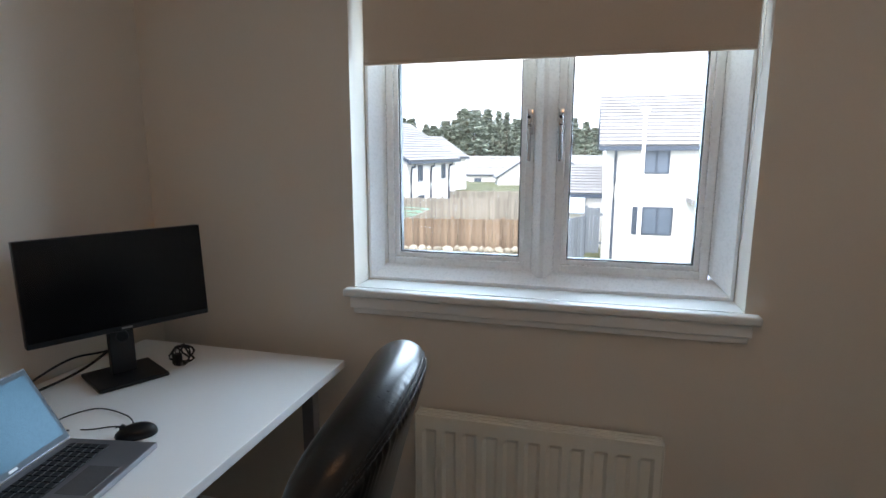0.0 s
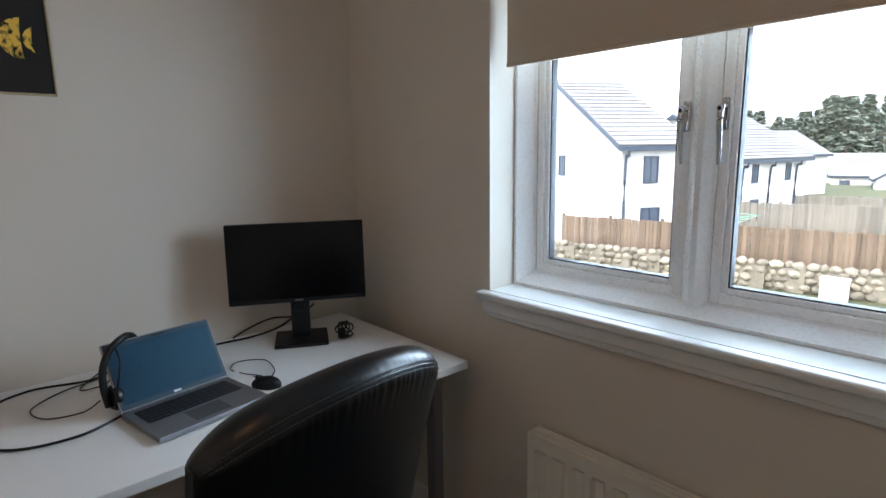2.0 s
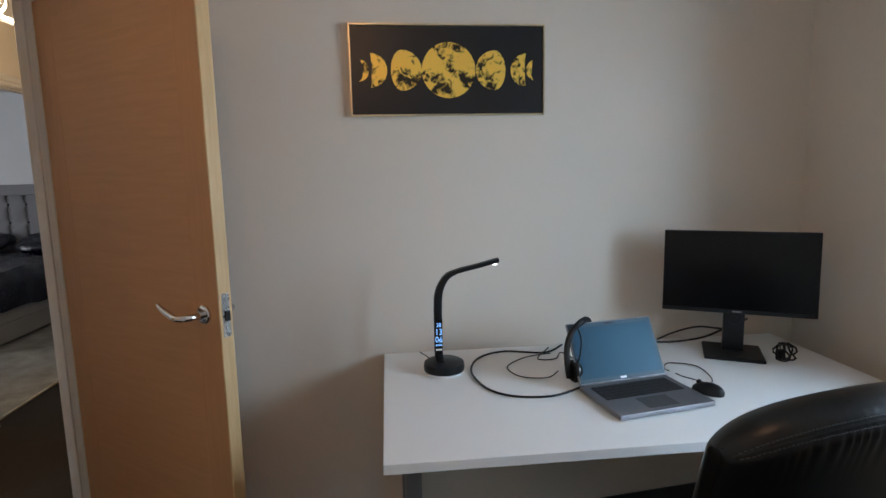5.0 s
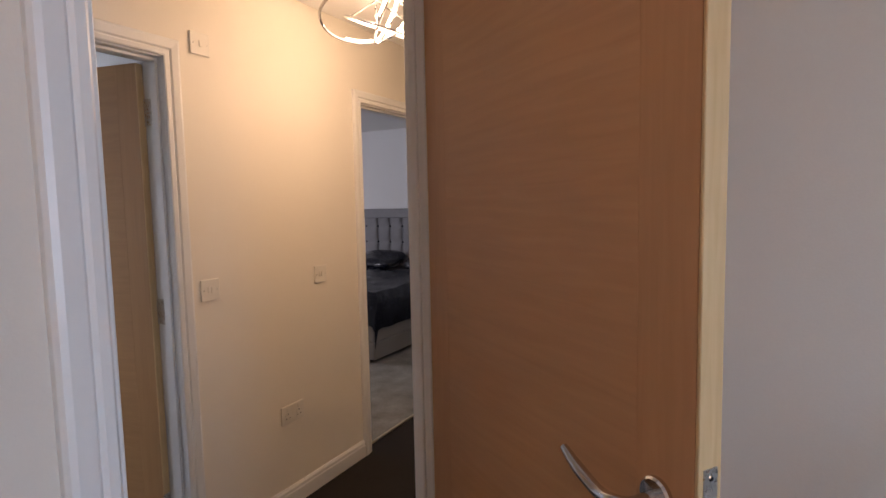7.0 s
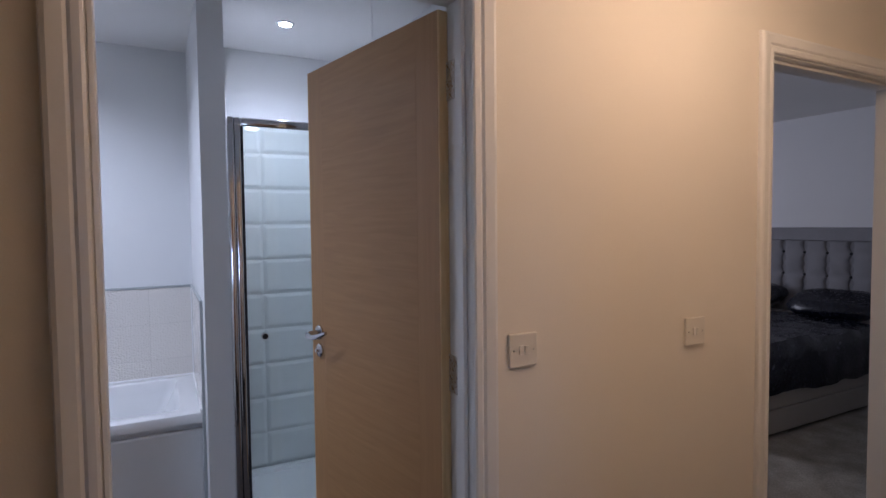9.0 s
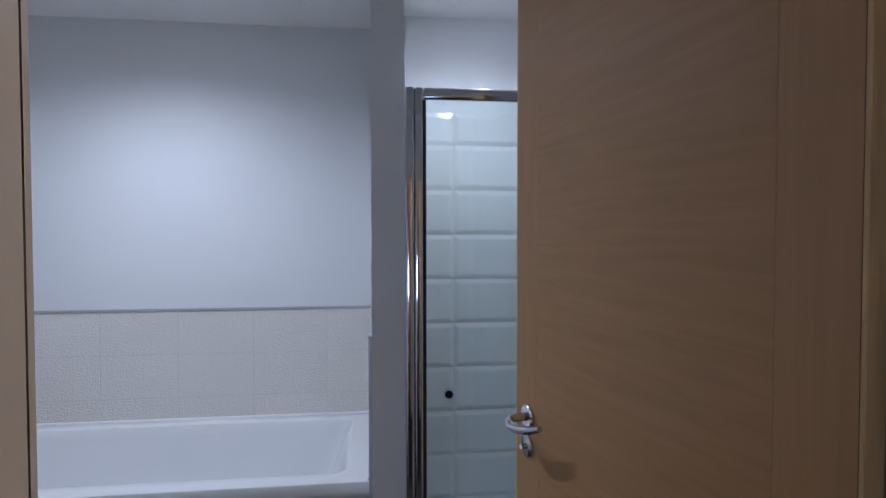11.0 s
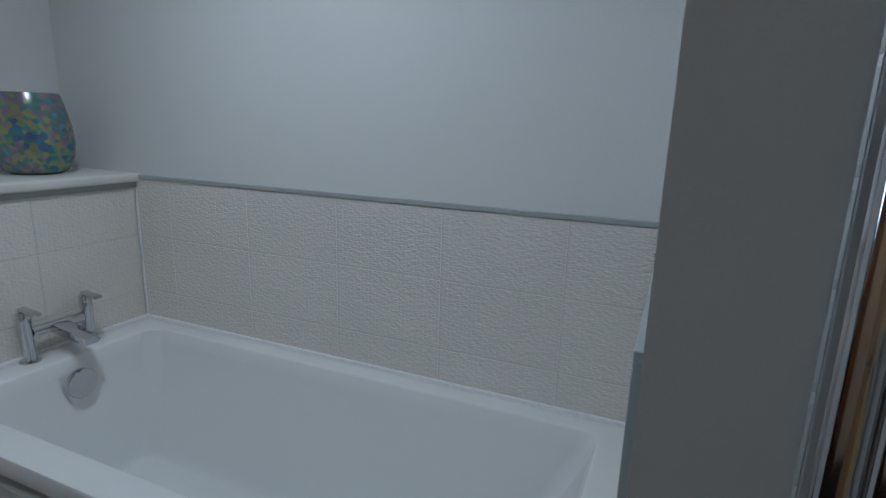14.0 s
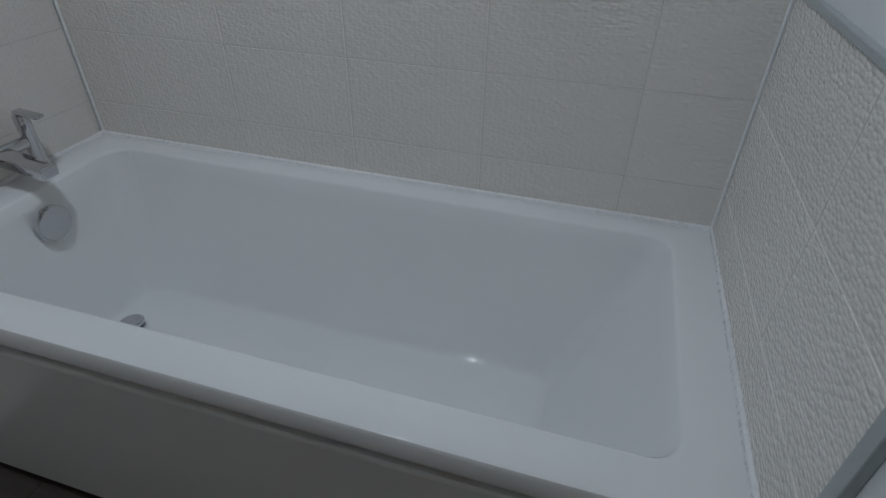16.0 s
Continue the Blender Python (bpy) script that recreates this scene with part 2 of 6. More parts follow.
B = bmesh.new

# ---------- the plan ----------
WX, EX = -1.42, 1.25          # office west and east walls
NY = 1.88                     # office window wall
SY, HY = -0.80, -0.848         # office door wall, office side and hall side
HS, BN = -1.995, -2.115       # hall south wall, hall side and bathroom side
CEIL = 2.40
GROUND = -2.85
OD0, OD1 = -1.417, -0.642     # office doorway
BD0, BD1 = -1.555, -0.775     # bathroom doorway
RD0, RD1 = -3.66, -2.728      # bedroom doorway
DH = 1.985
BS = -4.25                    # bathroom far wall
BE, BEU = 0.67, 1.03          # bath end ledge face, wall above it
ST0, ST1, STF = -1.141, -1.040, -3.318   # stub wall
SHB, SHW = -4.06, -1.98       # shower back and side wall
HW = -4.15                    # hall west end
WIN0, WIN1, WINB, WINT = -0.636, 0.533, 0.955, 2.12

# ---------- structure ----------
bm = B()
box(bm, -6.5, -6.2, -0.25, 2.6, 2.15, -0.001)
structure("floor", bm, M_CARPET, "dark charcoal short-pile carpet over the office and hall")
bm = B()
box(bm, -6.5, -6.2, CEIL, 2.6, 2.15, CEIL + 0.2)
structure("ceiling", bm, M_CEIL, "flat white painted ceiling")


def wall_with_gap(name, axis, a0, a1, b0, b1, gaps, mat, label):
    """A wall along x (axis 0) or y (axis 1) from a0 to a1, between b0 and b1 across, with (from, to, bottom, top) openings."""
    bm = B()
    cuts = sorted({a0, a1, *(v for g in gaps for v in g[:2])})
    rows = sorted({0.0, CEIL, *(v for g in gaps for v in g[2:])})
    def solid(i, j):
        if not (0 <= i < len(cuts) - 1 and 0 <= j < len(rows) - 1):
            return False
        c, z = (cuts[i] + cuts[i + 1]) / 2, (rows[j] + rows[j + 1]) / 2
        return not any(g0 < c < g1 and zb < z < zt for g0, g1, zb, zt in gaps)
    made = {}
    def vert(i, j, b):
        if (i, j, b) not in made:
            q = (cuts[i], (b0, b1)[b], rows[j]) if axis == 0 else ((b0, b1)[b], cuts[i], rows[j])
            made[i, j, b] = bm.verts.new(q)
        return made[i, j, b]
    for i in range(len(cuts) - 1):
        for j in range(len(rows) - 1):
            if not solid(i, j):
                continue
            for b in (0, 1):
                bm.faces.new([vert(i + p, j + q, b) for p, q in ((0, 0), (1, 0), (1, 1), (0, 1))])
            for di, dj, e in ((-1, 0, ((0, 0), (0, 1))), (1, 0, ((1, 0), (1, 1))), (0, -1, ((0, 0), (1, 0))), (0, 1, ((0, 1), (1, 1)))):
                if not solid(i + di, j + dj):
                    (p, q), (r, t) = e
                    bm.faces.new([vert(i + p, j + q, 0), vert(i + r, j + t, 0), vert(i + r, j + t, 1), vert(i + p, j + q, 1)])
    return structure(name, bm, mat, label)


wall_with_gap("wall_north", 0, WX - 0.12, EX + 0.12, NY, NY + 0.30, [(WIN0, WIN1, WINB, WINT)], M_PAINT, "beige painted outer wall with the office window")
wall_with_gap("wall_west", 1, SY, NY, WX - 0.12, WX, [], M_PAINT, "beige painted office wall behind the desk")
wall_with_gap("wall_east", 1, SY, NY, EX, EX + 0.12, [], M_PAINT, "beige painted office wall")
# door wall: office face and hall face
wall_with_gap("wall_south", 0, WX - 0.12, EX + 0.12, HY + 0.035, SY, [(OD0 - 0.03, OD1 + 0.03, 0, DH + 0.03)], M_PAINT, "beige painted office wall with the doorway")
wall_with_gap("wall_hall_north", 0, HW - 0.12, EX + 0.12, HY, HY + 0.035, [(OD0 - 0.03, OD1 + 0.03, 0, DH + 0.03)], M_HALLP, "cream painted hall wall with the office doorway")
wall_with_gap("wall_hall_south", 0, HW - 0.12, EX + 0.12, HS - 0.06, HS, [(BD0 - 0.03, BD1 + 0.03, 0, DH + 0.03), (RD0 - 0.03, RD1 + 0.03, 0, DH + 0.03)], M_HALLP, "cream painted hall wall with the bathroom and bedroom doorways")
wall_with_gap("wall_rooms_north", 0, -6.3, EX + 0.12, BN, HS - 0.06, [(BD0 - 0.03, BD1 + 0.03, 0, DH + 0.03), (RD0 - 0.03, RD1 + 0.03, 0, DH + 0.03)], M_WHITEP, "white painted wall of the bathroom and bedroom")
wall_with_gap("wall_hall_west", 1, HS, HY, HW - 0.12, HW, [], M_HALLP, "cream painted end wall of the hall")
wall_with_gap("wall_hall_east", 1, HS, HY, EX, EX + 0.12, [], M_HALLP, "cream painted end wall of the hall")
wall_with_gap("wall_bath_south", 0, ST1, BEU + 0.12, BS - 0.12, BS, [], M_WHITEP, "white painted bathroom wall above the bath")
wall_with_gap("wall_bath_east", 1, BS, BN, BEU, BEU + 0.12, [], M_WHITEP, "white painted bathroom wall above the ledge")
bm = B()
box(bm, BE + 0.008, BS, 0, BEU, BN, 1.062)
structure("wall_ledge", bm, M_WHITEP, "boxed-in half-height bathroom wall carrying the shelf")
wall_with_gap("wall_stub", 1, BS - 0.12, STF, ST0, ST1, [], M_WHITEP, "white painted stub wall between bath and shower")
wall_with_gap("wall_shower_south", 0, SHW - 0.12, ST0, SHB - 0.12, SHB - 0.008, [], M_WHITEP, "wall behind the shower tiles")
wall_with_gap("wall_bath_west", 1, SHB - 0.12, BN, SHW - 0.12, SHW, [], M_WHITEP, "white painted bathroom wall beside the shower")
wall_with_gap("wall_bedroom_east", 1, -6.0, BN, SHW - 0.30, SHW - 0.18, [], M_WHITEP, "white painted bedroom wall")
wall_with_gap("wall_bedroom_south", 0, -6.3, SHW - 0.30, -6.12, -6.0, [], M_WHITEP, "white painted bedroom wall behind the bed")
wall_with_gap("wall_bedroom_west", 1, -6.0, BN, -6.42, -6.3, [], M_WHITEP, "white painted bedroom wall")

# ---------- doorways: linings, architraves, skirtings ----------
ARCH = ((0.0, 0.0), (0.0, 0.009), (0.005, 0.013), (0.018, 0.014), (0.024, 0.010), (0.030, 0.016), (0.054, 0.019), (0.062, 0.017), (0.066, 0.010), (0.066, 0.0))


def architrave(name, x0, x1, h, y, side, label, clip0=None):
    """A moulded surround on the wall face y; side is +1 where it faces +y. clip0: keep its outer edge from passing this x."""
    bm = B()
    rows = []
    for w, p in ARCH:
        left = x0 - w if clip0 is None else max(x0 - w, clip0)
        rows.append([bm.verts.new((left, y + side * p, 0.0)), bm.verts.new((left, y + side * p, h + w)),
                     bm.verts.new((x1 + w, y + side * p, h + w)), bm.verts.new((x1 + w, y + side * p, 0.0))])
    for a, b in zip(rows, rows[1:]):
        for k in range(3):
            bm.faces.new((a[k], a[k + 1], b[k + 1], b[k]))
    bmesh.ops.remove_doubles(bm, verts=bm.verts, dist=1e-5)
    return structure(name, bm, M_GLOSSW, label)


def lining(name, x0, x1, h, y0, y1, stop, label):
    bm = B()
    box(bm, x0 - 0.028, y0 + 0.001, 0, x0, y1 - 0.001, h + 0.028, 0.002, 1)
    box(bm, x1, y0 + 0.001, 0, x1 + 0.028, y1 - 0.001, h + 0.028, 0.002, 1)
    box(bm, x0 + 0.0005, y0 + 0.001, h, x1 - 0.0005, y1 - 0.001, h + 0.028, 0.002, 1)
    s0, s1 = stop
    box(bm, x0 + 0.0005, s0, 0, x0 + 0.012, s1, h - 0.0005, 0.002, 1)
    box(bm, x1 - 0.012, s0, 0, x1 - 0.0005, s1, h - 0.0005, 0.002, 1)
    box(bm, x0 + 0.0125, s0, h - 0.012, x1 - 0.0125, s1, h - 0.0005, 0.002, 1)
    return structure(name, bm, M_GLOSSW, label)


lining("trim_office_door", OD0, OD1, DH, HY, SY, (HY + 0.006, HY + 0.026), "white painted door lining of the office")
lining("trim_bath_door", BD0, BD1, DH, BN, HS, (HS - 0.06, HS - 0.025), "white painted door lining of the bathroom")
lining("trim_bedroom_door", RD0, RD1, DH, BN, HS, (HS - 0.06, HS - 0.025), "white painted door lining of the bedroom")
architrave("trim_office_in", OD0, OD1 + 0.012, DH + 0.006, SY, 1, "white moulded architrave inside the office", clip0=WX + 0.001)
architrave("trim_office_out", OD0, OD1, DH + 0.006, HY, -1, "white moulded architrave in the hall")
architrave("trim_bath_out", BD0, BD1, DH + 0.006, HS, 1, "white moulded architrave of the bathroom door")
architrave("trim_bath_in", BD0, BD1, DH + 0.006, BN, -1, "white moulded architrave inside the bathroom")
architrave("trim_bedroom_out", RD0, RD1, DH + 0.006, HS, 1, "white moulded architrave of the bedroom door")


def skirting(name, p, q, side, mat=None, h=0.095):
    """A skirting board from p to q on a wall; side is its unit direction into the room."""
    bm = B()
    s = Vector((*side, 0))
    prof = ((0, 0), (0.016, 0), (0.016, h - 0.03), (0.013, h - 0.024), (0.013, h - 0.012), (0.006, h), (0, h))
    rings = [[bm.verts.new(Vector((*e, 0)) + s * d + Vector((0, 0, z))) for d, z in prof] for e in (p, q)]
    n = len(prof)
    for k in range(n):
        bm.faces.new((rings[0][k], rings[0][(k + 1) % n], rings[1][(k + 1) % n], rings[1][k]))
    bm.faces.new(rings[0])
    bm.faces.new(rings[1][::-1])
    return structure(name, bm, mat or M_GLOSSW, "white painted moulded skirting board")


skirting("baseboard_hall_south", (RD1 + 0.068, HS), (BD0 - 0.068, HS), (0, 1))
skirting("baseboard_hall_far", (HW, HS), (RD0 - 0.068, HS), (0, 1))
skirting("baseboard_hall_west", (HW, HS + 0.016), (HW, HY), (1, 0))
skirting("baseboard_hall_east", (BD1 + 0.068, HS), (EX, HS), (0, 1))
skirting("baseboard_north", (WX + 0.016, NY), (EX, NY), (0, -1))
skirting("baseboard_west", (WX, SY + 0.02), (WX, NY), (1, 0))
skirting("baseboard_south", (OD1 + 0.068, SY), (EX, SY), (0, 1))
skirting("baseboard_bedroom_west", (-6.3, -6.0), (-6.3, BN), (1, 0))


# ---------- doors ----------
def lever_handle(parent, x, z, y, side, back, mat, lock=False):
    """A curved lever on a round rose; side is the way it stands off the leaf, back the way the lever points along it."""
    bm = B()
    lathe(bm, [(0.0, 0.0), (0.026, 0.0), (0.026, 0.006), (0.023, 0.009), (0.012, 0.010), (0.0, 0.010)], 28,
          pose(x, y, z, -90 * side, 0, 0))
    rose = part("rose", bm, mat, parent, smooth=True)
    bm = B()
    pts = spline([(x, y + side * 0.008, z), (x, y + side * 0.045, z), (x + back * 0.02, y + side * 0.058, z - 0.002),
                  (x + back * 0.05, y + side * 0.057, z - 0.004), (x + back * 0.10, y + side * 0.052, z + 0.008), (x + back * 0.135, y + side * 0.048, z + 0.022)], 6)
    sweep(bm, pts, [0.0095] * (len(pts) - 8) + [0.0095 - 0.0005 * k for k in range(8)], 12)
    part("lever", bm, mat, parent, "chrome curved lever handle", smooth=True)
    if lock:
        bm = B()
        lathe(bm, [(0.0, 0.0), (0.024, 0.0), (0.024, 0.006), (0.02, 0.009), (0.006, 0.010), (0.006, 0.02), (0.0, 0.02)], 24,
              pose(x, y, z - 0.065, -90 * side, 0, 0))
        part("turn_lock", bm, mat, parent, smooth=True)
    return rose


def door_leaf(name, label, m, w, mats, lock, hinge_heights):
    """A flush veneered leaf hinged on local z, running along +x, its hall face at y = 0 and its other face at y = 0.04."""
    ob = thing(name, label, "door", m, kind="structure")
    face, stile_mat, edge = mats
    t, h, z0 = 0.04, 1.975, 0.006
    bm = B()
    box(bm, 0.1005, 0.0, z0, w - 0.1005, t, h)
    part("panel", bm, face, ob)
    for a, b in ((0.006, 0.1), (w - 0.1, w - 0.006)):
        bm = B()
        box(bm, a, 0.0, z0, b, t, h)
        part("stile", bm, stile_mat, ob)
    for a, b in ((0.0, 0.0058), (w - 0.0058, w)):
        bm = B()
        box(bm, a, 0.0, z0, b, t, h, 0.0012, 1)
        part("edge_lipping", bm, edge, ob, "pale solid oak edge")
    lever_handle(ob, w - 0.062, 1.045, 0.0, -1, -1, M_CHROME, lock)
    lever_handle(ob, w - 0.062, 1.045, t, 1, -1, M_CHROME, lock)
    bm = B()
    box(bm, w - 0.0005, 0.008, 0.985, w + 0.0015, 0.032, 1.105, 0.0006, 1)
    plate = part("latch_plate", bm, M_STEEL, ob)
    bm = B()
    box(bm, w + 0.001, 0.013, 1.03, w + 0.010, 0.027, 1.058, 0.002, 2)
    part("latch_bolt", bm, M_BLACK if not lock else M_CHROME, plate)
    for z in (0.996, 1.093):
        bm = B()
        lathe(bm, [(0.0, 0.0), (0.004, 0.0), (0.003, 0.0015), (0.0, 0.0015)], 12, pose(w + 0.0015, 0.02, z, 0, 90, 0))
        part("screw", bm, M_CHROME, plate, smooth=True)
    for z in hinge_heights:
        bm = B()
        tube(bm, (-0.006, t + 0.004, z - 0.05), (-0.006, t + 0.004, z + 0.05), 0.006, n=12)
        box(bm, -0.0035, 0.004, z - 0.05, -0.0008, t + 0.001, z + 0.05)
        for k in range(4):
            tube(bm, (-0.006, t + 0.004, z - 0.0255 + 0.025 * k - 0.012), (-0.006, t + 0.004, z - 0.0255 + 0.025 * k - 0.010), 0.0068, n=12)
        part("hinge", bm, M_STEEL, ob, "polished steel butt hinge", smooth=True)
    return ob


M_STILE = wood("oak_veneer_stile", (0.56, 0.28, 0.125), (0.49, 0.24, 0.10), (55, 55, 3))
M_BSTILE = wood("light_oak_veneer_stile", (0.49, 0.265, 0.108), (0.415, 0.216, 0.086), (55, 55, 3))
door_leaf("door_1", "open oak veneer office door with a chrome lever handle", pose(-1.412, -0.797, 0, 0, 0, 54.2), 0.79, (M_OAKDOOR, M_STILE, M_OAKEDGE), False, (0.25, 1.0, 1.8))
door_leaf("door_2", "light oak veneer bathroom door standing open with a chrome handle and lock",
          pose(-1.567, -2.118, 0, 0, 0, -78.1), 0.755, (M_BATHDOOR, M_BSTILE, M_OAKEDGE), True, (0.25,))
# hinges of the bathroom door on its lining
for z in (1.795, 1.035):
    hinge = thing("door_hinge", "polished steel butt hinge on the bathroom door lining", "hinge", pose(BD0, -2.085, z), group="bathroom door hinges")
    bm = B()
    box(bm, 0.0002, -0.032, -0.05, 0.0028, 0.012, 0.05, 0.0008, 1)
    part("leaf", bm, M_STEEL, hinge)
    bm = B()
    tube(bm, (0.007, -0.036, -0.05), (0.007, -0.036, 0.05), 0.0065, n=12)
    part("knuckle", bm, M_STEEL, hinge, smooth=True)
    for k in (-0.036, -0.012, 0.012, 0.036):
        bm = B()
        lathe(bm, [(0, 0), (0.0042, 0), (0.003, 0.0015), (0, 0.0015)], 10, pose(0.0028, -0.008 if k in (-0.036, 0.012) else -0.02, k, 0, 90, 0))
        part("screw", bm, M_CHROME, hinge, smooth=True)
strike = thing("strike_plate", "steel latch strike plate on the bedroom door lining", "strike plate", pose(RD0, -2.03, 1.045))
bm = B()
box(bm, 0.0002, -0.012, -0.03, 0.003, 0.012, 0.03, 0.001, 1)
part("plate", bm, M_STEEL, strike)
bm = B()
box(bm, 0.003, -0.006, -0.014, 0.0036, 0.006, 0.014)
part("keep", bm, M_BLACK, strike)

# ---------- window ----------
win = thing("window_1", "white plastic double casement window with chrome handles", "window", kind="structure")
FY = 2.052


def bevelled_bar(bm, p, q, inward, width, out_y, in_y, back=2.13):
    """A frame bar from p to q (x, z) whose room face slopes from out_y at its outer edge back to in_y at its inner edge."""
    d = Vector((inward[0], 0, inward[1]))
    lip = 0.010
    prof = ((0.0, back), (0.0, out_y), (lip, out_y - 0.001), (width - 0.008, in_y - 0.006), (width, in_y), (width, back))
    a = [bm.verts.new(Vector((p[0], y, p[1])) + d * w + (Vector((q[0] - p[0], 0, q[1] - p[1])).normalized() * w)) for w, y in prof]
    b = [bm.verts.new(Vector((q[0], y, q[1])) + d * w - (Vector((q[0] - p[0], 0, q[1] - p[1])).normalized() * w)) for w, y in prof]
    n = len(prof)
    for k in range(n):
        bm.faces.new((a[k], a[(k + 1) % n], b[(k + 1) % n], b[k]))
    bm.faces.new(a)
    bm.faces.new(b[::-1])


bm = B()
fx0, fx1, fz0, fz1 = WIN0 + 0.002, WIN1 - 0.002, 0.982, WINT - 0.001
bevelled_bar(bm, (fx0, fz0), (fx0, fz1), (1, 0), 0.050, 1.998, FY)
bevelled_bar(bm, (fx1, fz0), (fx1, fz1), (-1, 0), 0.064, 1.998, FY)
bevelled_bar(bm, (fx0, fz0), (fx1, fz0), (0, 1), 0.048, 1.998, FY)
bevelled_bar(bm, (fx0, fz1), (fx1, fz1), (0, -1), 0.048, 1.998, FY)
part("window_frame", bm, M_UPVC, win)
bm = B()
rows = [[bm.verts.new((x, y, z)) for x, y in ((-0.077, 2.125), (-0.077, FY), (-0.070, FY - 0.005), (-0.052, 2.029), (-0.049, 2.027), (-0.035, 2.027), (-0.032, 2.029), (-0.014, FY - 0.005), (-0.007, FY), (-0.007, 2.125))] for z in (1.012, WINT - 0.040)]
for k in range(10):
    bm.faces.new((rows[0][k], rows[0][(k + 1) % 10], rows[1][(k + 1) % 10], rows[1][k]))
bm.faces.new(rows[0])
bm.faces.new(rows[1][::-1])
part("mullion", bm, M_UPVC, win, "ridged centre post")
M_GASKET = material("black_rubber", (0.015, 0.016, 0.02), 0.6)


def sash(x0, x1, hx, label):
    bm = B()
    z0, z1, w = 1.029, WINT - 0.045, 0.042
    for k, (d, y0, y1) in enumerate(((0.0, FY + 0.002, 2.10), (0.026, FY + 0.010, 2.10))):
        ww = 0.026 if k == 0 else w - 0.026
        for a in ((x0 + d, y0, z0 + d, x0 + d + ww, y1, z1 - d), (x1 - d - ww, y0, z0 + d, x1 - d, y1, z1 - d),
                  (x0 + d + ww, y0, z0 + d, x1 - d - ww, y1, z0 + d + ww), (x0 + d + ww, y0, z1 - d - ww, x1 - d - ww, y1, z1 - d)):
            box(bm, *a, 0.003, 2)
    s = part("sash", bm, M_UPVC, win, label)
    bm = B()
    g = 0.004
    for a in ((x0 + w, 2.068, z0 + w, x0 + w + g, 2.095, z1 - w), (x1 - w - g, 2.068, z0 + w, x1 - w, 2.095, z1 - w),
              (x0 + w + g, 2.068, z0 + w, x1 - w - g, 2.095, z0 + w + g)):
        box(bm, *a)
    part("gasket", bm, M_GASKET, s)
    bm = B()
    box(bm, x0 + w + 0.002, 2.078, z0 + w + 0.002, x1 - w - 0.002, 2.082, z1 - w - 0.002)
    pane = part("pane", bm, M_GLASS, s)
    pane.visible_shadow = False
    bm = B()
    box(bm, hx - 0.010, FY - 0.008, 1.475, hx + 0.010, FY + 0.0018, 1.555, 0.004, 3)
    h = part("handle_base", bm, M_CHROME, s, smooth=True)
    bm = B()
    pts = spline([(hx, FY - 0.006, 1.535), (hx, FY - 0.03, 1.53), (hx, FY - 0.036, 1.50), (hx, FY - 0.030, 1.45), (hx, FY - 0.024, 1.392)], 6)
    sweep(bm, pts, [0.0085 - 0.00012 * k for k in range(len(pts))], 12)
    part("handle", bm, M_CHROME, h, "polished chrome espagnolette handle", smooth=True)
    bm = B()
    lathe(bm, [(0, 0), (0.005, 0), (0.005, 0.004), (0, 0.004)], 16, pose(hx, FY - 0.040, 1.528, 90, 0, 0))
    part("key_button", bm, M_BLACK, h, smooth=True)


sash(WIN0 + 0.053, -0.078, -0.091, "opening casement")
sash(-0.006, WIN1 - 0.067, 0.006, "opening casement")
bm = B()
box(bm, -0.664, 1.836, 0.955, 0.570, NY - 0.0005, 0.981, 0.008, 3)
box(bm, WIN0 + 0.001, NY, 0.957, WIN1 - 0.001, 2.06, 0.981)
part("window_sill", bm, M_GLOSSW, win, "white painted sill board", smooth=True)
bm = B()
box(bm, -0.645, 1.853, 0.915, 0.551, NY - 0.0005, 0.9545, 0.004, 2)
box(bm, -0.638, 1.862, 0.895, 0.544, NY - 0.0008, 0.9148, 0.004, 2)
part("sill_moulding", bm, M_GLOSSW, win)

blind = thing("roller_blind", "beige fabric roller blind drawn part way down the window", "blind", pose(0, 1.925, 0))
bm = B()
box(bm, -0.604, -0.001, 1.695, 0.512, 0.001, 2.06)
part("fabric", bm, M_BLIND, blind)
bm = B()
box(bm, -0.604, -0.006, 1.688, 0.512, 0.006, 1.7, 0.003, 2)
part("bottom_bar", bm, M_BLIND, blind)
bm = B()
tube(bm, (-0.61, 0.0, 2.085), (0.515, 0.0, 2.085), 0.026, n=20)
part("roller", bm, M_BLIND, blind, smooth=True)
for x in (-0.62, 0.515):
    bm = B()
    box(bm, x, -0.03, 2.05, x + 0.008, 0.03, 2.119, 0.003, 2)
    part("bracket", bm, M_UPVC, blind)
bm = B()
pts = [(0.521, -0.012, 2.06), (0.521, -0.012, 1.6), (0.516, -0.010, 1.25), (0.512, -0.004, 1.18), (0.513, 0.006, 1.172), (0.518, 0.012, 1.19), (0.521, 0.014, 1.3), (0.521, 0.014, 2.06)]
line = spline(pts, 30)
for p in line[::2]:
    bmesh.ops.create_icosphere(bm, subdivisions=1, radius=0.0024, matrix=Matrix.Translation(p))
sweep(bm, line[::6], 0.0008, 5)
part("bead_chain", bm, M_UPVC, blind)

